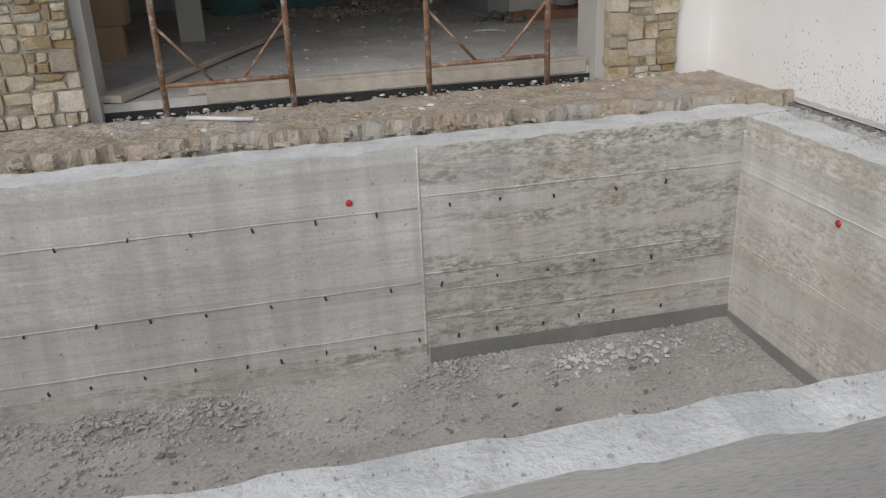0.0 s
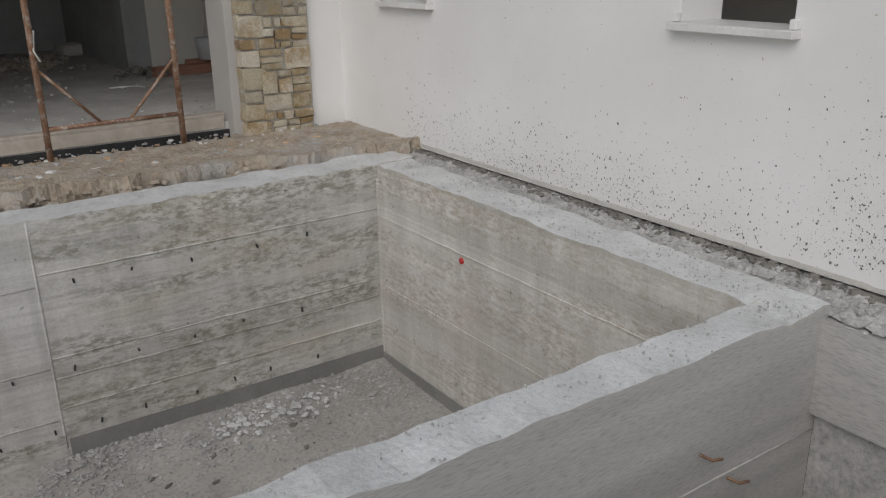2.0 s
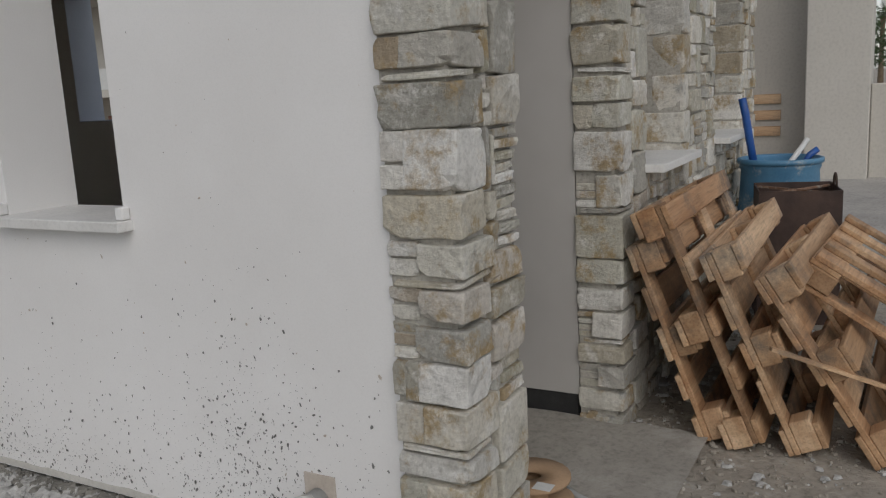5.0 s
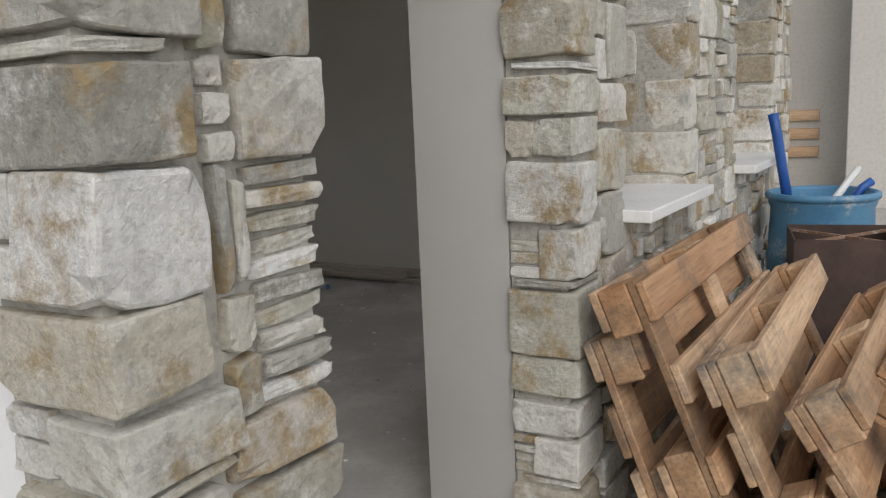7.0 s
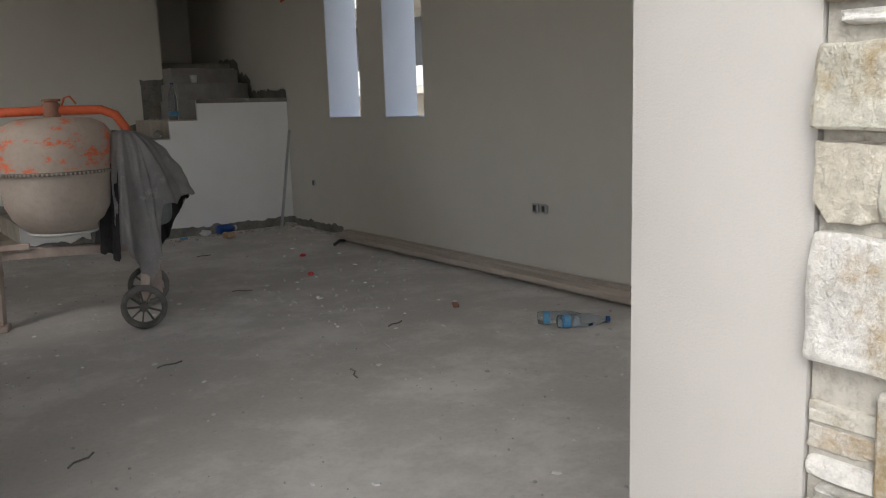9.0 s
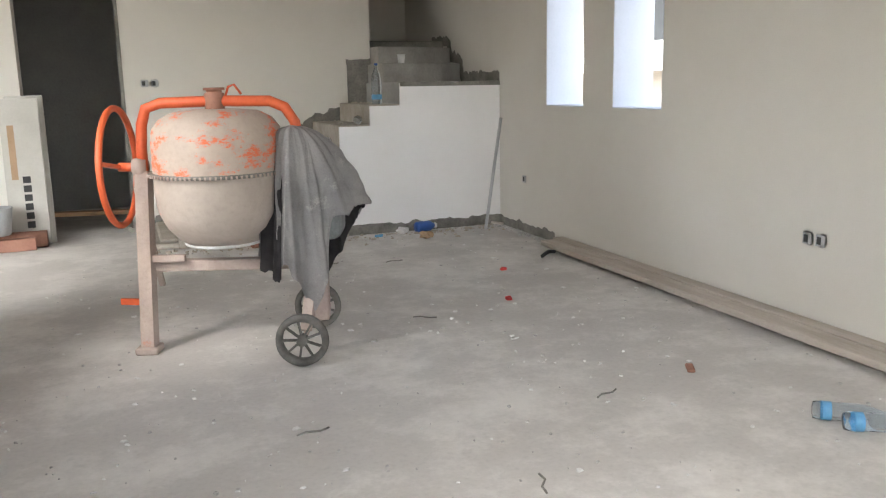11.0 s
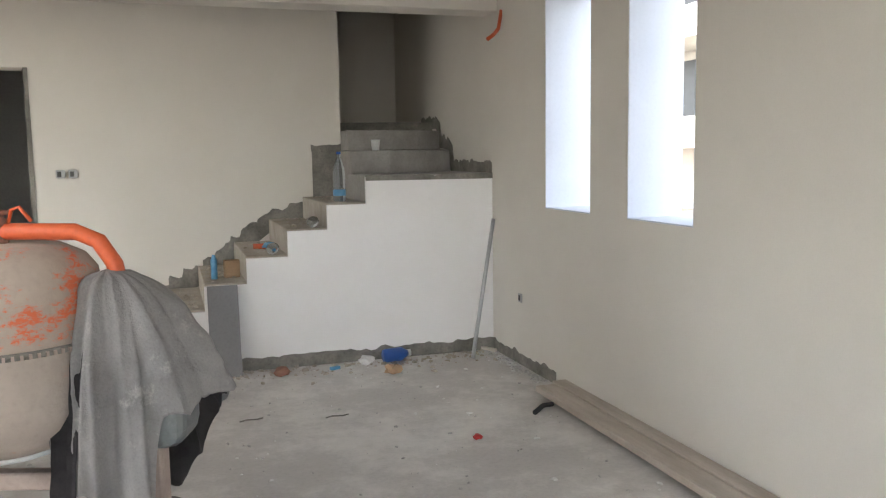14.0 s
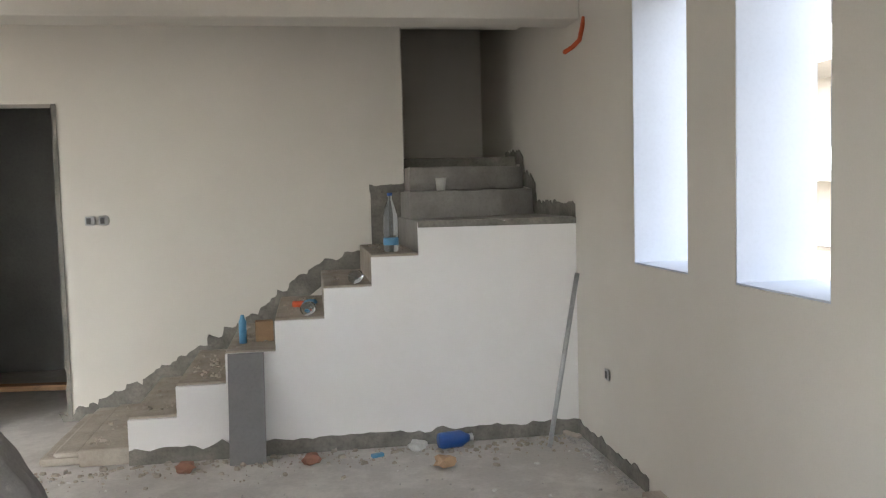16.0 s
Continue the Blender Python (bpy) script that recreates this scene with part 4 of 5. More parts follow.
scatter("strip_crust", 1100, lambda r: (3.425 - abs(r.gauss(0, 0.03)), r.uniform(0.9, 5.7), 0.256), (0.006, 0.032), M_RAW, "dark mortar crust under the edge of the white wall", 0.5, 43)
scatter("strip_bricks", 22, lambda r: (3.3 + r.gauss(0, 0.05), r.choice((r.uniform(0.85, 1.4), r.uniform(4.7, 5.7))), 0.28), (0.006, 0.022), M_TERRA, "broken brick bits in the rubble", 0.6, 7)
scatter("gravel", 2600, lambda r: (r.uniform(3.3, 8.2), 0.75 - abs(r.gauss(0, 0.7)), GR + 0.005), (0.004, 0.022), M_GROUND, "loose gravel on the site ground", 0.6, 8)
scatter("gravel_grey", 600, lambda r: (r.uniform(3.3, 7.2), 0.78 - abs(r.gauss(0, 0.6)), GR + 0.005), (0.004, 0.035), M_RUBBLE, "grey stone chips on the site ground", 0.5, 9)
scatter("floor_crumbs", 620, lambda r: (r.uniform(3.9, 7.5), r.uniform(1.6, 8.2), FL + 0.004), (0.003, 0.014), M_RUBBLE, "crumbs of mortar on the screed floor", 0.3, 10)
scatter("floor_flakes", 260, lambda r: (r.uniform(3.9, 7.5), r.uniform(1.6, 8.2), FL + 0.004), (0.004, 0.022), M_PVC, "white plaster flakes on the screed floor", 0.12, 11)
scatter("stair_foot_rubble", 420, lambda r: (r.uniform(4.5, 7.5), 8.27 - abs(r.gauss(0, 0.16)), FL + 0.004), (0.004, 0.028), M_STEP, "dusty mortar rubble at the foot of the stairs", 0.6, 12)
scatter("wall_foot_rubble", 160, lambda r: (7.58 - abs(r.gauss(0, 0.05)), r.uniform(7.3, 8.25), FL + 0.004), (0.004, 0.024), M_RUBBLE, "mortar crumbs at the foot of the plastered wall", 0.6, 13)
scatter("west_floor_rubble", 420, lambda r: (r.uniform(-1.0, 3.2), r.uniform(6.2, 10.5), FL + 0.004), (0.004, 0.03), M_RUBBLE, "scattered rubble on the front room floor", 0.5, 14)
scatter("sand_heap", 700, lambda r: (1.3 + r.gauss(0, 0.5), 10.8 + r.gauss(0, 0.3), FL + 0.03 * r.random()), (0.02, 0.08), M_DIRT, "low heap of sand and rubble on the floor", 0.7, 15)
scatter("step_dust", 260, lambda r: (lambda s: (s[0] + 0.04 + 0.2 * r.random(), r.uniform(8.4, 9.25), s[1] + 0.004))(r.choice(steps)), (0.004, 0.024), M_STEP, "mortar crumbs lying on the steps", 0.6, 16)


def splashes(name, n, place, size, material, label, seed):
    """Flat cement splashes, a few millimetres proud of the white wall."""
    r = random.Random(seed)
    verts, faces = [], []
    for _ in range(n):
        y, z = place(r)
        s = size[0] + (size[1] - size[0]) * r.random() ** 4
        base, k = len(verts), 6
        ey, ez, lean = r.uniform(0.5, 1.1), r.uniform(0.6, 1.5), r.uniform(-0.5, 0.5)
        for i in range(k):
            t = 6.28 * i / k
            q = s * r.uniform(0.6, 1.25)
            verts.append((W0 - 0.003, y + q * ey * math.cos(t) + lean * q * math.sin(t), z + q * ez * math.sin(t)))
        verts.append((W0 - 0.003 - s * 0.25, y, z))
        faces += [(base + i, base + (i + 1) % k, base + k) for i in range(k)]
    me = bpy.data.meshes.new(name)
    me.from_pydata(verts, [], faces)
    me.materials.append(material)
    return tagged(new(name, me), label, "splash", kind="stuff")


def on_wall(y, z):
    for a, b in wins:
        if a - 0.05 < y < b + 0.05 and z > wz0 - 0.06:
            return (y, 0.5 * z)
    return (y, z)


splashes("cement_splashes", 2100, lambda r: on_wall(r.uniform(1.05, 4.9), 0.33 + abs(r.gauss(0, 0.2))), (0.0012, 0.0065), M_SPLAT, "grey cement splashes on the white wall", 1)
splashes("cement_splashes_dense", 600, lambda r: on_wall(1.56 + r.gauss(0, 0.16), 0.36 + abs(r.gauss(0, 0.33))), (0.0012, 0.0062), M_SPLAT, "dense grey cement splashes on the white wall", 2)
splashes("cement_splashes_high", 230, lambda r: on_wall(r.uniform(1.2, 5.6), r.uniform(0.5, 2.2)), (0.0012, 0.006), M_SPLAT, "sparse grey cement specks on the white wall", 3)
splashes("cement_splashes_low", 1300, lambda r: on_wall(3.3 + r.gauss(0, 0.75), 0.30 + abs(r.gauss(0, 0.09))), (0.0012, 0.006), M_SPLAT, "thick cement splashes low on the white wall", 4)
splashes("dust_splashes", 160, lambda r: on_wall(r.uniform(1.05, 5.0), r.uniform(0.35, 2.2)), (0.0015, 0.007), M_SPLAT_B, "tan dust specks on the white wall", 5)


# ---- outside: pallets, drum, bin, reel ----
def pallet(m, label, width=1.2, slope=0.8, boards=5, along=False, wide=(0.10, 0.10, 0.13)):
    """Deck boards on bearers, blocks and base boards; the deck faces local z, local x runs up the slope."""
    p = thing("pallet", label, "pallet", "leaning pallets", m)

    def piece(name, d, soft=0.003):
        if along:
            d = (d[2] * slope / width, d[3] * slope / width, d[0] * width / slope, d[1] * width / slope, d[4], d[5])
        ob = part(name, soften(boxes(d), soft), M_WOOD, p)
        ob.rotation_euler = (0, 0, rnd.uniform(-0.006, 0.006))

    for i in range(boards):
        w = rnd.choice(wide)
        x = (slope - w) * i / (boards - 1)
        piece("deck_board", (x, x + w, rnd.uniform(-0.008, 0.008), width + rnd.uniform(-0.008, 0.008), 0.122, 0.144))
    for i in range(3):
        a = (width - 0.10) * i / 2
        piece("bearer", (0, slope, a, a + 0.10, 0.10, 0.1215))
        b = (slope - 0.10) * i / 2
        piece("base_board", (b, b + 0.10, 0, width, 0.0, 0.022))
        for k in range(3):
            c = (slope - 0.12) * k / 2
            piece("block", (c, c + 0.12, a, a + 0.10, 0.0225, 0.0995), 0.005)
    return p


def leaning(x, y, lean, turn=0.0, inward=True):
    """Local x up the slope towards the wall; the deck faces the wall, or outwards."""
    a = radians(lean)
    s = 1 if inward else -1
    up, side, out = Vector((0, math.sin(a), math.cos(a))), Vector((s, 0, 0)), Vector((0, s * math.cos(a), -s * math.sin(a)))
    m = Matrix((up, side, out)).transposed().to_4x4()
    return Matrix.Translation((x, y, GR + (0.15 * math.sin(a) if inward else 0.0))) @ pose(0, 0, 0, 0, 0, turn) @ m


pallet(leaning(4.71, 0.345, 21), "weathered pine pallet leaning on the stone wall", 1.2, 0.80)
pallet(leaning(5.86, 0.375, 22.5, 0, False), "pale pine pallet leaning with its deck outwards", 1.18, 0.95, 5, wide=(0.095, 0.10))
pallet(leaning(4.70, 0.03, 24, 1), "dusty pine pallet with dark-stained blocks", 1.2, 0.80)
pallet(leaning(4.69, -0.24, 33, -2), "orange-brown pine pallet leaning on the row", 1.2, 0.77)
pallet(leaning(5.85, -0.86, 59, -4, False), "pine pallet sloping low against the stacked pallets", 0.95, 1.15, 5, True)
stick = bar((4.60, 0.22, GR + 0.44), (4.98, -0.72, GR + 0.06), 0.03, 0.012)
solid("batten", stick, M_WOOD, "thin pine batten lying against the pallets", "batten")

drum = thing("plastic_drum", "blue plastic drum, open and dusty, full of tools", "drum", m=pose(7.10, 0.50, GR))
part("body", lathe([(0.20, 0.0), (0.225, 0.03), (0.235, 0.2), (0.24, 0.22), (0.235, 0.24), (0.238, 0.55), (0.244, 0.57), (0.235, 0.6), (0.225, 0.80), (0.235, 0.82), (0.235, 0.86), (0.21, 0.86), (0.205, 0.7), (0.0, 0.7)], 28),
     M_BLUE, drum)
part("rim", lathe([(0.236, 0.84), (0.25, 0.845), (0.25, 0.87), (0.236, 0.875), (0.222, 0.87), (0.222, 0.845)], 28), M_BLUE, drum, "pale blue rim")
solid("blue_pipe", tube([(7.0, 0.62, 0.95), (6.97, 0.66, 1.2), (6.95, 0.68, 1.34), (6.94, 0.70, 1.44)], 0.024, 10), M_HOSE, "short bent blue plastic pipe in the drum", "pipe")
solid("blue_offcut", tube([(7.15, 0.42, 0.94), (7.2, 0.34, 1.08), (7.22, 0.30, 1.11)], 0.02, 8), M_HOSE, "blue plastic pipe offcut in the drum", "pipe")
solid("white_pipe", tube([(7.05, 0.52, 0.92), (7.25, 0.36, 1.17)], 0.017, 8), M_PVC, "white plastic pipe sticking out of the drum", "pipe")

steel_bin = thing("steel_bin", "dark rusted open sheet-steel bin with a lifting ring", "bin", m=pose(6.66, 0.36, GR - 0.07, 0, 0, 12))
for nm, d in (("panel", (-0.21, 0.21, -0.21, -0.204, 0, 0.82)), ("panel", (-0.21, 0.21, 0.204, 0.21, 0, 0.82)), ("panel", (-0.21, -0.204, -0.203, 0.203, 0, 0.82)), ("panel", (0.204, 0.21, -0.203, 0.203, 0, 0.82)),
              ("base", (-0.203, 0.203, -0.203, 0.203, 0.0, 0.02))):
    part(nm, boxes(d), M_BINRUST, steel_bin)
part("cross_bar", bar((-0.2, -0.2, 0.80), (0.2, 0.2, 0.80), 0.012, 0.012), M_RUST, steel_bin)
part("cross_bar", bar((-0.2, 0.2, 0.80), (0.2, -0.2, 0.80), 0.012, 0.012), M_RUST, steel_bin)
part("handle", tube([(0.05 * math.cos(t), -0.2, 0.82 + 0.07 * math.sin(t)) for t in (math.pi * i / 8 for i in range(9))], 0.007, 6), M_BINRUST, steel_bin)

structure("pavement_entry", strip(3.72, 4.74, 0.45, 1.25, 0.232, 0.006, 14, 10), M_PATCH, "smooth dusty concrete patch before the entrance")
reel = thing("cable_reel", "small empty cardboard cable reel on the ground", "reel", m=pose(3.95, 0.86, 0.25))
part("flange", lathe([(0.035, 0.0), (0.14, 0.0), (0.14, 0.012), (0.035, 0.012)], 24), M_CARD, reel)
part("core", lathe([(0.035, 0.01), (0.055, 0.01), (0.055, 0.085), (0.035, 0.085)], 20), M_CARD, reel)
part("flange", lathe([(0.035, 0.085), (0.13, 0.085), (0.13, 0.095), (0.035, 0.095), (0.035, 0.085)], 24), M_CARD, reel)
part("sticker", boxes((-0.09, -0.04, -0.1, -0.04, 0.0955, 0.0965)), M_PVC, reel, "white printed sticker")
solid("conduit", tube([(4.10, 0.82, 0.256), (4.04, 0.74, 0.252), (3.98, 0.60, 0.25), (3.90, 0.44, 0.235), (3.80, 0.20, 0.215)], 0.011, 8), M_GREYPVC, "grey plastic conduit lying on the ground", "conduit")
stub = thing("drain_stub", "short wrapped waste pipe sticking out of the white wall", "pipe", m=pose(3.42, 1.30, 0.43))
bm = lathe([(0.032, -0.09), (0.034, 0.0), (0.027, 0.0), (0.027, -0.08)], 16, "x")
part("pipe", bm, M_GREYPVC, stub)
bm = lathe([(0.035, -0.10), (0.045, -0.085), (0.036, -0.05), (0.022, -0.06), (0.025, -0.115), (0.04, -0.12)], 7, "x")
part("wrapping", bm, M_PVC, stub, "torn white plastic wrapping")
part("patch", soften(boxes((-0.006, -0.001, -0.06, 0.05, -0.15, 0.075)), 0.001), M_SPLAT_B, stub, "square tan mortar patch")
solid("cloth_scrap", rough_bm(0.035, 12), M_BLACK, "dark crumpled scrap at the foot of the wall", "scrap", m=pose(3.35, 1.02, 0.285))
solid("tin_can", lathe([(0.0, 0), (0.022, 0), (0.024, 0.01), (0.024, 0.06), (0.02, 0.06), (0.02, 0.02)], 14, "y"), M_BAG, "crushed pale tin lying in the rubble", "can", m=pose(3.36, 0.93, 0.29, 0, 0, 30))

# ---- outside: front opening ----
def trestle(x0, x1, label, turn):
    t = thing("scaffold_frame", label, "scaffold", "scaffold frames", pose((x0 + x1) / 2, 5.82, 0.27, 0, 0, turn))
    h = (x1 - x0) / 2
    for s in (-h, h):
        part("post", tube([(s, 0, 0), (s, 0, 1.0), (s, 0, 2.0)], 0.021, 10), M_RUST, t)
    part("rail", tube([(-h, 0, 0.23), (h, 0, 0.23)], 0.016, 8), M_RUST, t)
    part("rail", tube([(-h, 0, 1.85), (h, 0, 1.85)], 0.016, 8), M_RUST, t)
    part("brace", tube([(-h, 0, 0.62), (-0.10, 0, 0.24)], 0.011, 6), M_RUST, t)
    part("brace", tube([(h, 0, 0.62), (0.10, 0, 0.24)], 0.011, 6), M_RUST, t)
    return t


trestle(-0.555, 0.285, "rusty scaffold frame standing before the wide opening", 1)
trestle(1.235, 2.13, "rusty paint-spotted scaffold frame before the opening", 3)
solid("cable_tie", tube([(1.262, 5.80, 1.12), (1.24, 5.78, 1.0), (1.27, 5.78, 0.93)], 0.007, 5), M_PVC, "white rag tied to the scaffold post", "rag")


def plank(a, b, w, h, name, label, material=M_PLANK):
    a, b = Vector(a), Vector(b)
    d = b - a
    bm = soften(boxes((-w / 2, w / 2, 0, d.length, -h, 0)), 0.004)
    return solid(name, bm, material, label, "plank", "planks", Matrix.Translation(a) @ d.to_track_quat("Y", "Z").to_matrix().to_4x4())


plank((-0.92, 5.99, 0.435), (0.42, 9.1, 0.45), 0.16, 0.05, "plank", "dusty grey plank lying into the room")
plank((-0.42, 6.12, FL + 0.055), (2.53, 6.12, FL + 0.055), 0.10, 0.05, "plank", "dusty timber laid along the slab edge")
plank((-0.3, 6.02, FL + 0.04), (2.5, 6.03, FL + 0.04), 0.05, 0.09, "plank", "pale timber edging of the slab")
solid("white_conduit", tube([(-0.42, 5.62, 0.32), (0.0, 5.38, 0.325)], 0.014, 8), M_PVC, "white plastic pipe offcut on the earth bank", "pipe")
for i, (x, y, z, a) in enumerate(((-1.25, 8.2, FL, 4), (-1.2, 8.22, FL + 0.30, -3), (-1.62, 8.3, FL, 8), (-1.22, 8.24, FL + 0.60, 6), (-1.65, 8.3, FL + 0.3, 0))):
    b = thing("cardboard_box", "closed brown cardboard box stacked on the floor", "box", "stacked boxes", pose(x, y, z, 0, 0, a))
    part("carton", soften(boxes((-0.21, 0.21, -0.17, 0.17, 0.0, 0.296)), 0.006), M_CARD, b)
    part("tape", boxes((-0.212, 0.212, -0.03, 0.03, 0.2965, 0.2975)), M_PLANK, b, "strip of packing tape")
solid("white_bag", soften(boxes((-0.32, 0.32, -0.2, 0.2, 0, 0.14)), 0.05, 2), M_BAG, "white woven sack lying on the floor", "sack", m=pose(2.75, 11.7, FL, 0, 0, 10))
for i, x in enumerate((-0.05, 0.75)):
    c = thing("plastic_crate", "teal plastic crate on the floor by the back wall", "crate", "plastic crates", pose(x, 11.6, FL))
    part("shell", boxes((-0.3, 0.3, -0.2, -0.18, 0, 0.3), (-0.3, 0.3, 0.18, 0.2, 0, 0.3), (-0.3, -0.28, -0.18, 0.18, 0, 0.3), (0.28, 0.3, -0.18, 0.18, 0, 0.3), (-0.28, 0.28, -0.18, 0.18, 0, 0.02)), M_CRATE, c)
    part("rim", boxes((-0.31, 0.31, -0.21, -0.2, 0.26, 0.3), (-0.31, 0.31, -0.21, -0.2, 0.1, 0.13)), M_CRATE, c)
structure("wall_pier_west", boxes((-0.62, -0.38, 9.0, 9.3, 0.1, TOP)), M_JAMB, "bare pale pier in the front room")
solid("flat_box", soften(boxes((-0.5, 0.4, -0.06, 0.06, 0, 0.10)), 0.004), M_TERRA, "low flat red-brown cardboard box on the floor", "box", m=pose(3.3, 8.85, FL, 0, 0, 5))
solid("wire_loop", tube([(2.35 + 0.16 * math.cos(t * 0.5), 8.1 + 0.1 * math.sin(t * 0.5), FL + 0.008 + 0.004 * t) for t in range(11)], 0.006, 5), M_PVC, "loop of white cable on the floor", "cable")
scatter("tool_heap", 90, lambda r: (2.9 + r.gauss(0, 0.2), 9.0 + r.gauss(0, 0.1), FL + 0.06 * r.random()), (0.03, 0.09), M_RAW, "heap of dark rags and tools on the floor", 0.6, 17)

# ---- inside: the cement mixer ----
mixer = thing("cement_mixer", "orange cement mixer, drum upside down and caked with cement", "cement mixer", m=pose(4.86, 5.56, FL, 0, 0, 160.9))
drum2 = part("drum_top", lathe([(0.0, 1.168), (0.10, 1.168), (0.20, 1.158), (0.265, 1.125), (0.298, 1.08), (0.308, 1.02), (0.308, 0.87)], 40), M_DRUM, mixer)
part("drum_bottom", lathe([(0.308, 0.87), (0.304, 0.76), (0.292, 0.68), (0.26, 0.61), (0.205, 0.55), (0.175, 0.53), (0.165, 0.54), (0.25, 0.64), (0.28, 0.76)], 40), M_DRUM_LOW, mixer)
part("mouth_rim", tube([(0.178 * math.cos(t), 0.178 * math.sin(t), 0.528) for t in (6.2832 * i / 36 for i in range(36))], 0.009, 6, True), M_PVC, mixer, "pale cement-crusted rim")
ring = part("gear_ring", lathe([(0.308, 0.86), (0.328, 0.86), (0.328, 0.878), (0.308, 0.878)], 44), M_RAW, mixer, "grey toothed gear ring")
tooth = mesh_of("tooth", boxes((0.3285, 0.335, -0.004, 0.004, 0.861, 0.875)), M_MIXFRAME)
for i in range(90):
    o = new("tooth", tooth)
    o.parent = ring
    o.rotation_euler = (0, 0, 6.28318 * i / 90)
yoke = [(0.365, 0, 0.84), (0.365, 0, 0.98), (0.355, 0, 1.10), (0.33, 0, 1.175), (0.26, 0, 1.20), (0.0, 0, 1.205), (-0.26, 0, 1.20), (-0.33, 0, 1.17), (-0.375, 0, 1.10), (-0.40, 0, 0.95), (-0.40, 0, 0.84)]
part("yoke", tube(yoke, 0.026, 12), M_ORANGE, mixer, "orange tubular yoke")
part("boss", lathe([(0.0, 1.14), (0.05, 1.14), (0.045, 1.18), (0.048, 1.24), (0.036, 1.245), (0.036, 1.255), (0.05, 1.255), (0.05, 1.268), (0.0, 1.268)], 18), M_TERRA, mixer)
part("grease_hose", tube([(-0.05, 0.0, 1.22), (-0.07, 0.01, 1.27), (-0.10, 0.02, 1.28), (-0.13, 0.01, 1.235)], 0.006, 6), M_ORANGE, mixer)
hand_wheel = part("tilt_wheel", tube([(0.47, 0.28 * math.cos(t), 0.90 + 0.28 * math.sin(t)) for t in (6.2832 * i / 48 for i in range(48))], 0.016, 10, True), M_ORANGE, mixer, "orange tilting hand wheel")
hand_wheel.matrix_basis = pose(0.48, 0, 0, 0, 0, 2) @ pose(-0.47, 0, 0)
part("spoke", bar((0.47, -0.27, 0.86), (0.47, 0.27, 0.94), 0.03, 0.018), M_ORANGE, hand_wheel)
part("axle", tube([(0.36, 0, 0.90), (0.48, 0, 0.90)], 0.022, 10), M_ORANGE, mixer)
part("bearing", lathe([(0.0, 0.345), (0.04, 0.345), (0.05, 0.37), (0.04, 0.41), (0.0, 0.41)], 14, "x"), M_MIXFRAME, mixer)
for o in mixer.children:
    if o.name.startswith("bearing"):
        o.location.z = 0.90
part("post", bar((0.375, 0.10, 0.0), (0.365, 0.0, 0.88), 0.065, 0.065), M_MIXFRAME, mixer)
part("foot", soften(boxes((0.32, 0.43, 0.05, 0.16, 0.0, 0.035)), 0.006), M_MIXFRAME, mixer)
part("strut", bar((0.42, -0.32, 0.24), (0.41, -0.02, 0.80), 0.03, 0.02), M_MIXFRAME, mixer)
part("pedal", bar((0.38, 0.05, 0.24), (0.52, 0.02, 0.24), 0.02, 0.03), M_ORANGE, mixer, "orange foot pedal")
part("cross_bar", soften(boxes((-0.42, 0.34, -0.03, 0.03, 0.385, 0.44)), 0.005), M_MIXFRAME, mixer)
part("latch_bar", soften(boxes((0.18, 0.34, 0.04, 0.07, 0.44, 0.475)), 0.004), M_MIXFRAME, mixer)
part("back_post", soften(boxes((-0.50, -0.43, -0.04, 0.04, 0.12, 0.90)), 0.006), M_MIXFRAME, mixer)
part("axle_bar", tube([(-0.41, -0.24, 0.115), (-0.41, 0.37, 0.115)], 0.014, 8), M_MIXFRAME, mixer)
part("axle_leg", bar((-0.41, 0.24, 0.13), (-0.44, 0.05, 0.44), 0.05, 0.03), M_MIXFRAME, mixer)
part("axle_leg", bar((-0.41, -0.14, 0.13), (-0.44, -0.05, 0.44), 0.05, 0.03), M_MIXFRAME, mixer)
part("motor_cover", soften(boxes((-0.59, -0.38, -0.13, 0.11, 0.53, 0.80)), 0.06, 4), M_MOTOR, mixer, "grey plastic motor cover")
for s in (-0.24, 0.37):
    w = part("wheel", lathe([(0.092, -0.027), (0.119, -0.024), (0.123, 0.0), (0.119, 0.024), (0.092, 0.027), (0.092, -0.027)], 30, "y"), M_TYRE, mixer, "dusty black rubber tyre")
    w.location = (-0.41, s, 0.123)
    part("hub", lathe([(0.0, -0.03), (0.024, -0.03), (0.024, 0.03), (0.0, 0.03)], 14, "y"), M_TYRE, w)
    for k in range(9):
        a = 6.2832 * k / 9
        part("spoke", bar((0.015 * math.cos(a), 0, 0.015 * math.sin(a)), (0.09 * math.cos(a), 0, 0.09 * math.sin(a)), 0.016, 0.009), M_TYRE, w)


def around(a, stops):
    """Smoothly between (degrees, value) stops round the circle."""
    d = math.degrees(a) % 360
    ring = list(stops) + [(stops[0][0] + 360, stops[0][1])]
    for (d0, v0), (d1, v1) in zip(ring, ring[1:]):
        if d0 <= d <= d1:
            f = (d - d0) / (d1 - d0)
            return v0 + (v1 - v0) * f * f * (3 - 2 * f)
    return stops[0][1]


REACH = ((0, 0.385), (30, 0.34), (60, 0.25), (110, 0.21), (180, 0.15), (225, 0.19), (270, 0.21), (300, 0.235), (330, 0.32))
HEM = ((0, 0.69), (25, 0.60), (60, 0.42), (110, 0.38), (180, 0.40), (220, 0.42), (246, 0.44), (252, 0.38), (278, 0.21), (296, 0.38), (310, 0.65), (338, 0.70))
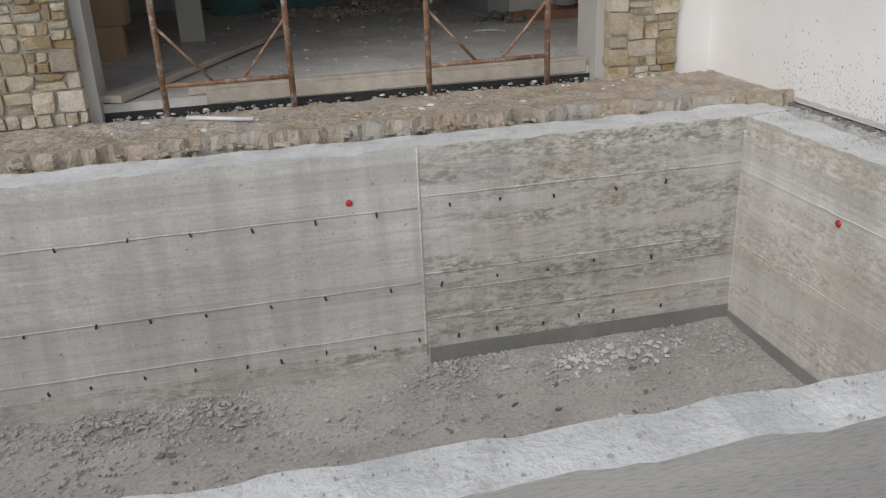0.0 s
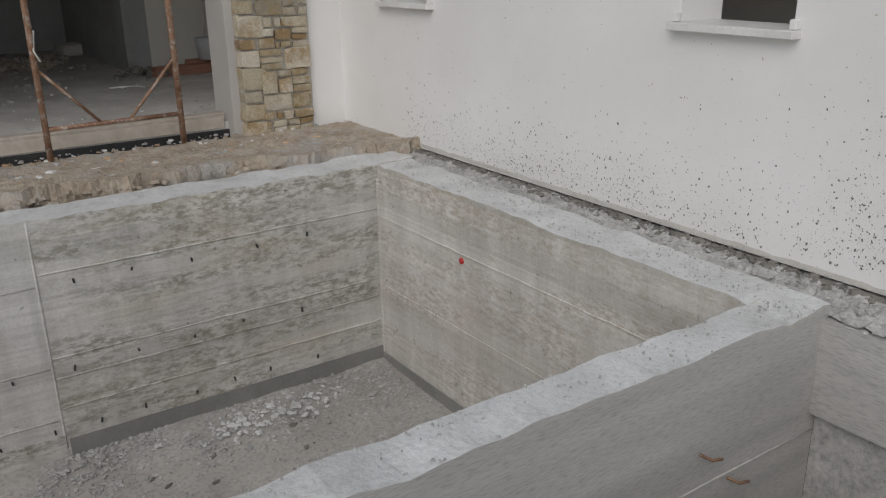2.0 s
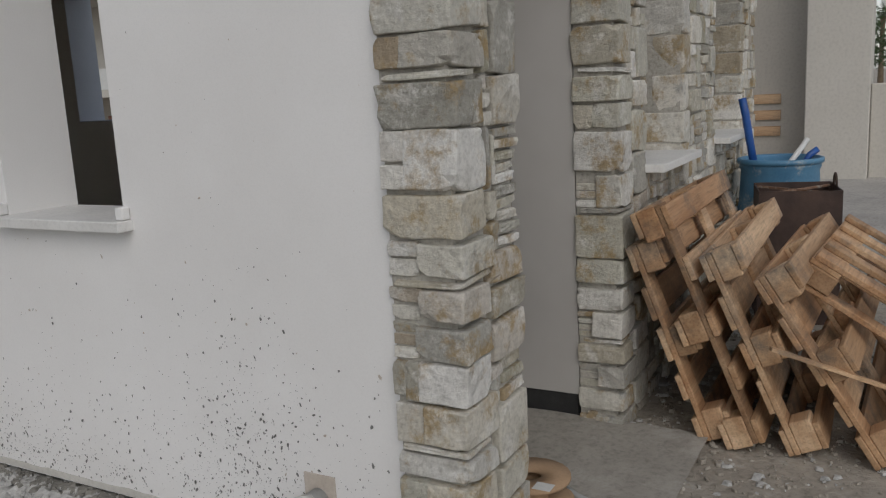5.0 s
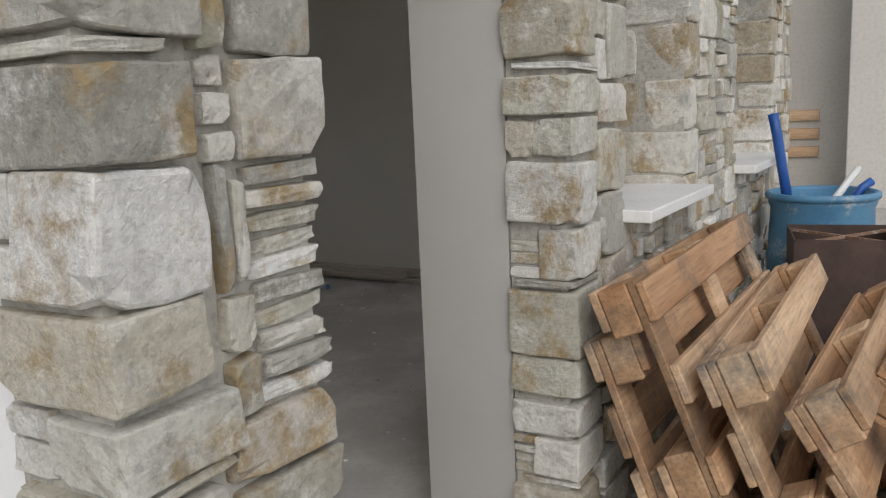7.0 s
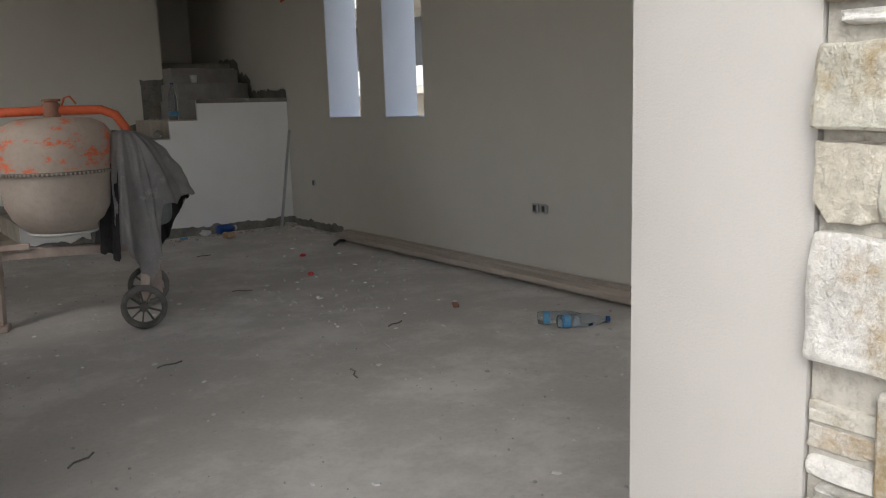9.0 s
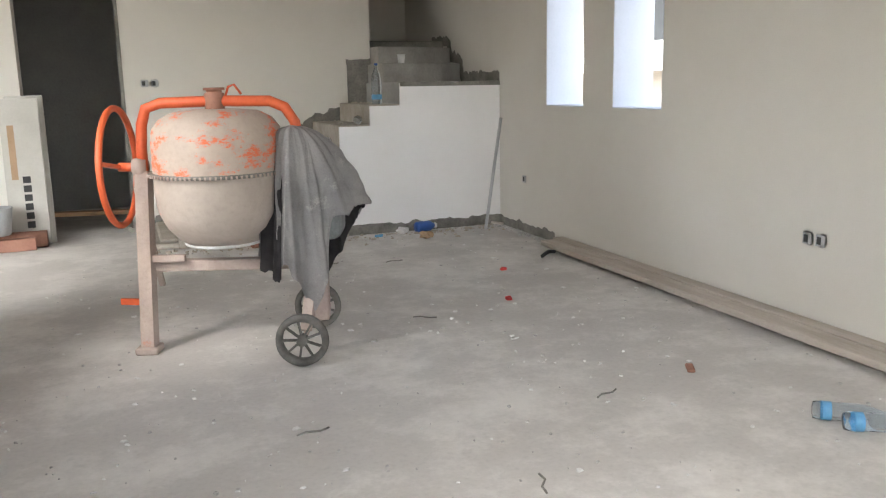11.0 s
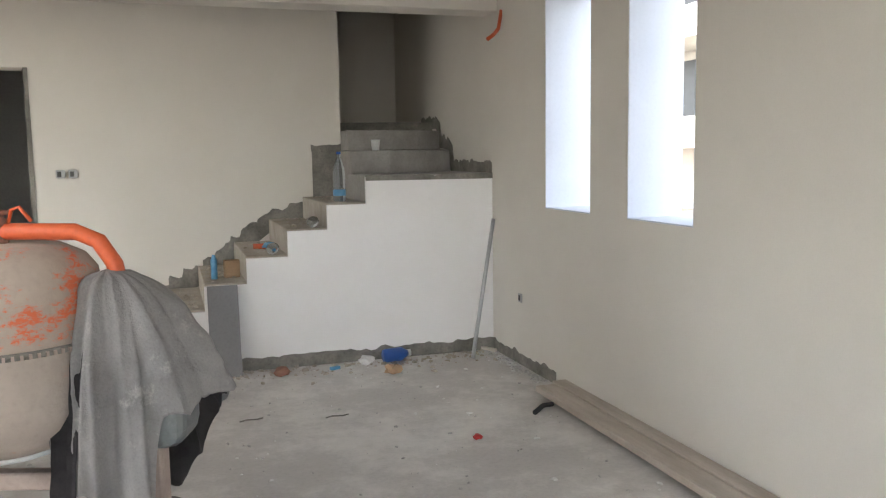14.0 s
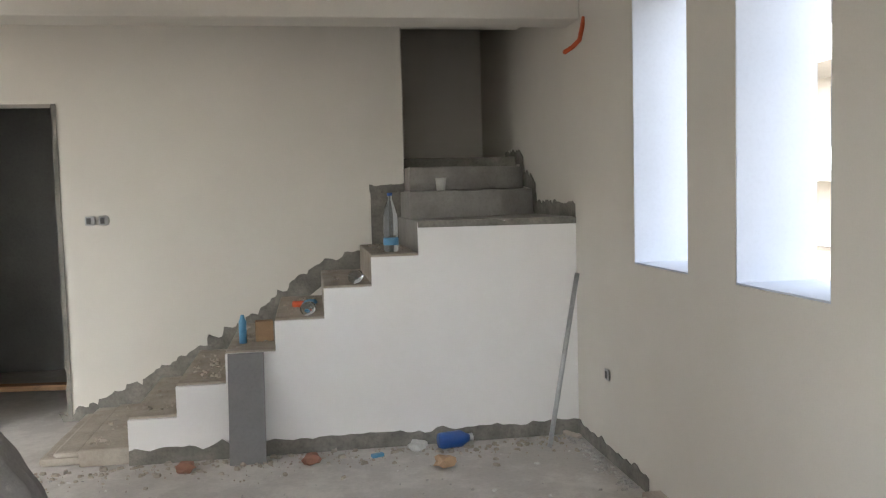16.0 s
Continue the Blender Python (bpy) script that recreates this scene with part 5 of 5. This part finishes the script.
LINING = ((0, 0.67), (12, 0.60), (35, 0.40), (48, 0.30), (60, 0.44), (110, 0.40), (190, 0.40), (235, 0.37), (262, 0.48), (300, 0.60), (335, 0.70))


def draped(top, hem, seed, inset=0.0, lo=0, hi=360):
    """A heavy cloth hung over the motor, in upright folds that deepen towards an uneven hem."""
    bm = bmesh.new()
    n, m = 190, 44
    rows = []
    for j in range(m + 1):
        f = j / m
        row = []
        for i in range(n + 1):
            a = radians(lo + (hi - lo) * i / n)
            h = around(a, hem) + 0.018 * noise.noise((math.cos(a) * 6, math.sin(a) * 6, seed)) + 0.012 * noise.noise((math.cos(a) * 17, math.sin(a) * 17, seed))
            side = max(0.0, math.cos(a + 0.2)) ** 2
            out = f ** (0.27 + 0.17 * side)
            ridge = 0.6 * (1 - abs(math.sin(a * 3.5 + 0.5 + 0.5 * f))) ** 1.5 + 0.4 * (1 - abs(math.sin(a * 6.0 + 1.9 - 0.4 * f)))
            fold = (0.10 - 0.06 * side) * (ridge - 0.45) * min(1, f * 1.8)
            r = (around(a, REACH) - inset) * out + fold + 0.010 * noise.noise((math.cos(a) * 5, math.sin(a) * 5, f * 7 + seed))
            z = top - (top - h) * f + 0.012 * noise.noise((r * 9 * math.cos(a), r * 9 * math.sin(a), seed + 3)) * (1 - f)
            row.append(bm.verts.new((-0.02 + r * math.cos(a), r * math.sin(a) * 0.95, z)))
        rows.append(row)
    for a, b in zip(rows, rows[1:]):
        for i in range(n):
            f = bm.faces.new((a[i], a[i + 1], b[i + 1], b[i]))
            f.smooth = True
    bmesh.ops.solidify(bm, geom=list(bm.faces), thickness=0.005)
    return bm


solid("felt_cloth", draped(1.085, HEM, 0.4), M_CLOTH, "dirty grey felt cloth draped over the mixer motor", "cloth", m=pose(5.21, 5.42, FL))
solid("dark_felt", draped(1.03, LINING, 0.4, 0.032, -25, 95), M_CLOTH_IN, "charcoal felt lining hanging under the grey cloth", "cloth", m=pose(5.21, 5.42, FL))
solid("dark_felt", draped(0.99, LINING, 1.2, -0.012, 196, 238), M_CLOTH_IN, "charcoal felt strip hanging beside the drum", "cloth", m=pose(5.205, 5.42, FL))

# ---- inside: loose things ----
plank((7.51, 7.02, FL + 0.03), (7.505, 3.0, FL + 0.03), 0.16, 0.03, "plank", "thin dusty plank lying along the wall")
plank((7.435, 7.06, FL + 0.066), (7.42, 3.1, FL + 0.066), 0.125, 0.036, "plank", "dusty scaffold plank lying on a thinner one")
plank((7.548, 7.11, FL + 0.07), (7.545, 3.0, FL + 0.07), 0.09, 0.04, "plank", "narrow dusty scaffold plank against the wall")
solid("black_strap", tube([(7.22, 6.74, FL + 0.014), (7.30, 6.80, FL + 0.03), (7.37, 6.83, FL + 0.02)], 0.014, 6), M_BLACK, "black rubber strip under the planks", "strip")
solid("metal_rod", tube([(7.35, 8.06, FL), (7.585, 8.24, 1.33)], 0.014, 10), M_GALV, "galvanised steel tube leaning in the corner", "rod")
plank((7.56, 8.15, FL + 0.03), (7.5, 8.27, FL + 0.03), 0.03, 0.02, "offcut", "small timber offcut in the corner")
tile = soften(boxes((0, 0.195, -0.008, 0.008, 0, 0.60)), 0.002)
solid("floor_tile", tile, M_TILE, "dark grey stone tile leaning on the stair wall", "tile", m=pose(5.595, 8.155, FL, -12, 0, 0))
pack = thing("tile_pack", "flat white carton leaning beside the doorway", "carton", m=pose(3.50, 9.08, FL, -8, 0, 3))
part("carton", soften(boxes((0, 0.30, -0.03, 0.03, 0, 1.22)), 0.004), M_PACK, pack)
part("carton", soften(boxes((0.05, 0.34, 0.035, 0.075, 0, 1.25)), 0.004), M_PACK, pack)
for i in range(6):
    part("print_bar", boxes((0.13, 0.19, -0.033, -0.031, 0.52 - 0.075 * i, 0.575 - 0.075 * i)), M_INK, pack, "dark printed lettering bar")
part("print_bar", boxes((0.05, 0.10, -0.033, -0.031, 0.55, 1.0)), M_CARD, pack, "faint printed block")
solid("clay_pipe", tube([(3.2, 8.95, FL + 0.07), (3.78, 8.95, FL + 0.07)], 0.07, 16), M_TERRA, "short terracotta-coloured pipe on the floor", "pipe")
solid("grey_bucket", lathe([(0.0, 0), (0.11, 0), (0.14, 0.22), (0.13, 0.22), (0.105, 0.02)], 20), M_GREYPVC, "grey bucket standing by the carton", "bucket", m=pose(3.42, 8.85, FL + 0.14))


def bottle(m, label, h=0.31, r=0.04):
    b = thing("water_bottle", label, "bottle", "plastic bottles", m)
    part("body", lathe([(0.0, 0), (r * 0.9, 0.0), (r, 0.015), (r, h * 0.28), (r * 0.93, h * 0.31), (r, h * 0.34), (r, h * 0.62), (r * 0.75, h * 0.78), (0.014, h * 0.92), (0.014, h)], 18), M_PET, b)
    part("label", lathe([(r + 0.001, h * 0.12), (r + 0.001, h * 0.24)], 18), M_LABEL, b, "blue paper label")
    part("cap", lathe([(0.016, h), (0.016, h + 0.018), (0.0, h + 0.018)], 12), M_HOSE, b, "blue screw cap")
    return b


bottle(pose(6.54, 8.55, 1.475), "clear plastic water bottle standing on a step", 0.33, 0.045)
bottle(pose(6.77, 3.68, FL + 0.037, 90, 0, 53), "empty clear water bottle lying on the floor", 0.26, 0.035)
bottle(pose(6.79, 3.55, FL + 0.037, 90, 0, 60), "empty clear water bottle lying beside another", 0.26, 0.035)
cup = solid("paper_cup", lathe([(0.0, 0), (0.027, 0), (0.037, 0.09), (0.034, 0.09), (0.025, 0.004)], 16), M_PVC, "white paper cup standing on the upper step", "cup", m=pose(6.92, 9.0, 1.823))
tank = thing("water_cooler_jug", "small blue plastic jug lying by the stair wall", "jug", m=pose(6.74, 8.17, FL + 0.048, 90, 0, 100))
part("body", lathe([(0.0, 0), (0.042, 0.0), (0.047, 0.02), (0.047, 0.13), (0.03, 0.16), (0.02, 0.18), (0.0, 0.18)], 16), M_HOSE, tank)
part("cap", lathe([(0.024, 0.18), (0.024, 0.2), (0.0, 0.2)], 12), M_PVC, tank, "white cap")
solid("crumpled_paper", rough_bm(0.05, 3), M_PVC, "crumpled white paper at the foot of the wall", "paper", m=pose(6.62, 8.18, FL + 0.03))
solid("brown_wrapper", rough_bm(0.055, 5), M_CARD, "crushed brown carton scrap on the floor", "scrap", m=pose(6.72, 7.85, FL + 0.035))
solid("brick_piece", rough_bm(0.05, 6), M_TERRA, "broken red brick piece by the stair wall", "brick", "brick pieces", m=pose(6.03, 8.08, FL + 0.03))
solid("brick_piece", rough_bm(0.055, 7), M_TERRA, "broken red brick piece by the lowest step", "brick", "brick pieces", m=pose(5.37, 8.1, FL + 0.03))
solid("blue_wrapper", soften(boxes((-0.035, 0.035, -0.015, 0.015, 0, 0.02)), 0.003), M_LABEL, "small blue wrapper on the floor", "wrapper", m=pose(6.39, 8.12, FL, 0, 0, 20))
for x, y in ((6.80, 6.5), (6.49, 5.76)):
    solid("red_spacer", rough_bm(0.024, int(x * 10)), M_RED, "small red plastic wedge on the floor", "wedge", "red wedges", m=pose(x, y, FL + 0.01, 0, 0, 40 * x))
solid("dry_leaf", soften(boxes((-0.05, 0.05, -0.018, 0.018, 0, 0.012)), 0.005), M_TERRA, "curled brown scrap on the floor", "scrap", m=pose(6.70, 4.32, FL, 0, 0, 60))
for x, y, a in ((6.2, 4.2, 20), (5.6, 3.6, 70), (5.0, 4.3, 10), (5.9, 5.6, -30), (6.2, 7.1, 5), (5.75, 7.2, 10), (4.4, 3.4, 35)):
    solid("wire_scrap", tube([(-0.06, 0, 0.004), (-0.02, 0.01, 0.006), (0.03, -0.006, 0.005), (0.07, 0.008, 0.004)], 0.004, 5), M_RAW, "dark bent wire scrap on the floor", "wire", "wire scraps", m=pose(x, y, FL, 0, 0, a))
solid("spray_can", lathe([(0.0, 0), (0.022, 0), (0.022, 0.13), (0.014, 0.145), (0.01, 0.165), (0.0, 0.165)], 14), M_LABEL, "slim blue can standing on a step", "can", m=pose(5.66, 8.55, 0.972))
solid("small_carton", soften(boxes((-0.05, 0.05, -0.03, 0.03, 0, 0.12)), 0.003), M_CARD, "small brown carton standing on a step", "carton", m=pose(5.78, 8.6, 0.972, 0, 0, 8))
for i, (k, c) in enumerate(((4, M_PET), (5, M_PET))):
    x, z = steps[k]
    solid("jar", lathe([(0.0, 0), (0.035, 0), (0.038, 0.02), (0.038, 0.07), (0.03, 0.09), (0.0, 0.09)], 14), c, "clear plastic jar lying on a step", "jar", "jars", m=pose(x + 0.2, 8.42, z + 0.04, 90, 0, -20))
solid("orange_tin", lathe([(0.0, 0), (0.02, 0), (0.02, 0.085), (0.0, 0.085)], 14), M_ORANGE, "small orange tin lying on a step", "tin", m=pose(5.95, 8.75, 1.162, 90, 0, 70))
solid("blue_pouch", rough_bm(0.045, 9), M_LABEL, "small blue pouch on a step", "pouch", m=pose(6.05, 8.7, 1.17))


def socket(m, n, label):
    s = thing("wall_socket_box", label, "socket box", "socket boxes", m)
    for i in range(n):
        x = 0.085 * i
        bm = bmesh.new()
        rim = [bm.verts.new((x + rad * math.cos(t), 0, rad * 0.95 * math.sin(t))) for t, rad in ((6.2832 * k / 14, 0.040 + 0.007 * noise.noise((k * 0.9, i, n))) for k in range(14))]
        bm.faces.new(rim)
        bmesh.ops.solidify(bm, geom=list(bm.faces), thickness=0.004)
        part("patch", bm, M_MORTAR if i else M_BAG, s, "ragged mortar patch")
        part("box", soften(boxes((x - 0.03, x + 0.03, -0.009, -0.0045, -0.029, 0.029)), 0.001), M_GREYPVC, s, "grey plastic back box")
        part("knockout", boxes((x - 0.021, x + 0.006, -0.0105, -0.0092, -0.02, 0.018)), M_INK, s, "dark open box")
    return s


socket(pose(4.655, 9.35, 1.692), 2, "double bare switch box in the back wall")
socket(pose(7.60, 7.79, 0.83, 0, 0, -90), 1, "single bare socket box low in the wall")
socket(pose(7.60, 4.60, 0.845, 0, 0, -90), 2, "double bare socket box low in the wall")
solid("orange_conduit", tube([(7.60, 8.10, 2.76), (7.585, 8.09, 2.70), (7.56, 8.06, 2.63), (7.50, 8.0, 2.58), (7.44, 7.95, 2.545)], 0.013, 8), M_ORANGE, "orange flexible conduit hanging from the wall", "conduit")
plank((3.75, 9.9, FL + 0.16), (4.47, 9.9, FL + 0.14), 0.1, 0.04, "plank", "brown timber in the dark doorway", M_WOOD)

# ---- beyond: terrace and neighbouring buildings ----
structure("pavement_terrace", soften(boxes((8.6, 30, -8, 0.98, 0.0, 0.32), (8.6, 30, 0.98, 4, 0.0, 0.318)), 0.01), M_POOLFLOOR, "raised concrete terrace behind the house")
house = thing("neighbour_house", "beige rendered house wall behind the terrace", "house")
part("wall", boxes((13.0, 13.3, 0.88, 2.6, 0.3, 4.6)), M_FAR, house)
part("pier", soften(boxes((12.4, 13.3, 0.19, 0.87, 0.3, 4.6)), 0.01), M_FAR_L, house, "paler projecting pier")
part("garden_wall", soften(boxes((12.6, 12.85, -9, 0.185, 0.3, 1.40)), 0.01), M_FAR_L, house, "low pale wall")
for i in range(3):
    solid("wall_board", soften(boxes((-0.02, 0.0, -0.16, 0.16, 0, 0.12)), 0.004), M_WOOD, "short brown board fixed on the beige wall", "board", "wall boards", m=pose(12.99, 1.36, 0.80 + 0.2 * i))
solid("grey_hose", tube([(11.6, -1.2, 0.36), (11.65, -0.4, 0.36), (11.7, -0.1, 0.36)], 0.045, 10), M_GREYPVC, "grey pipe lying on the terrace", "pipe")
truck = thing("parked_truck", "red lorry parked beyond the low wall", "truck", m=pose(24.5, 0.0, GR))
part("body", soften(boxes((-1.2, 1.2, -3.5, 0.05, 0.7, 2.3)), 0.08, 2), M_RED, truck)
part("bumper", soften(boxes((-1.3, 1.2, -3.6, 0.2, 0.4, 0.7)), 0.04), M_FRAME, truck)
part("sign_bar", boxes((-1.23, -1.202, -1.5, -0.05, 1.45, 1.8)), M_PVC, truck, "white maker's lettering shown as a bar")
for y in (-2.8, -0.7):
    part("wheel", lathe([(0.0, -1.25), (0.48, -1.25), (0.5, -1.1), (0.5, 1.1), (0.48, 1.25), (0.0, 1.25)], 20, "x"), M_TYRE, truck)
    truck.children[-1].location = (0, y, 0.5)


def palm(x, y, h, seed):
    r = random.Random(seed)
    t = thing("palm_tree", "palm tree with a shaggy green crown", "tree", "far trees", pose(x, y, GR))
    part("trunk", lathe([(0.24, 0), (0.18, h * 0.4), (0.17, h * 0.8), (0.21, h)], 10), M_BARK, t)
    bm = bmesh.new()
    for i in range(26):
        a, lift = r.uniform(0, 6.28), r.uniform(-0.3, 1.1)
        p = Vector((0, 0, h))
        d = Vector((math.cos(a) * math.cos(lift), math.sin(a) * math.cos(lift), math.sin(lift)))
        for k in range(9):
            q = p + d * 0.2
            d.z -= 0.11
            d.normalize()
            s = Vector((-math.sin(a), math.cos(a), 0))
            for sg in (-1, 1):
                w = s * sg * (0.34 - 0.025 * k) + Vector((0, 0, -0.14)) + d * 0.12
                vs = [bm.verts.new(c) for c in (p, p + (q - p) * 0.6, p + w)]
                bm.faces.new(vs)
            p = q
    part("crown", bm, M_LEAF, t)
    return t


palm(62, 4.4, 5.6, 1)
palm(75, 1.5, 5.2, 2)


def leafy(x, y, h, w, seed):
    r = random.Random(seed)
    t = thing("tree", "dull green bushy tree far behind the wall", "tree", "far trees", pose(x, y, GR))
    part("trunk", lathe([(0.2, 0), (0.13, h * 0.5), (0.05, h * 0.9)], 8), M_BARK, t)
    bm = bmesh.new()
    for _ in range(1500):
        c = Vector((r.gauss(0, w * 0.45), r.gauss(0, w * 0.45), h * (0.35 + 0.6 * r.random()) + r.gauss(0, 0.2)))
        u, v = Vector([r.uniform(-0.16, 0.16) for _ in range(3)]), Vector([r.uniform(-0.16, 0.16) for _ in range(3)])
        bm.faces.new([bm.verts.new(c + k) for k in (u, v, -u)])
    part("crown", bm, M_LEAF, t)


for i in range(7):
    leafy(55 + 5 * (i % 3), -12 + 3.6 * i, 4.2 + 0.6 * (i % 2), 2.4, 20 + i)

flats = thing("apartment_block", "white concrete apartment block with balconies behind the house", "building")
part("wall", boxes((19.0, 26, 9.5, 34, 0.2, 9.0)), M_FAR_L, flats)
part("infill", boxes((18.97, 18.99, 13.5, 20.5, 0.6, 1.35)), M_TERRA, flats, "orange hollow-brick infill")
for k in range(3):
    b = part("balcony", soften(boxes((17.2, 18.98, 9.5, 34, 1.85 + 2.6 * k, 2.05 + 2.6 * k)), 0.01), M_FAR_L, flats)
    part("railing", boxes((17.2, 17.24, 9.5, 34, 2.06 + 2.6 * k, 2.6 + 2.6 * k)), M_PVC, b, "pale parapet")
for k in range(2):
    for j in range(6):
        w = part("window", boxes((18.94, 18.985, 10.6 + 3.6 * j, 12.0 + 3.6 * j, 2.1 + 2.6 * k, 4.2 + 2.6 * k)), M_FRAME, flats, "dark window")
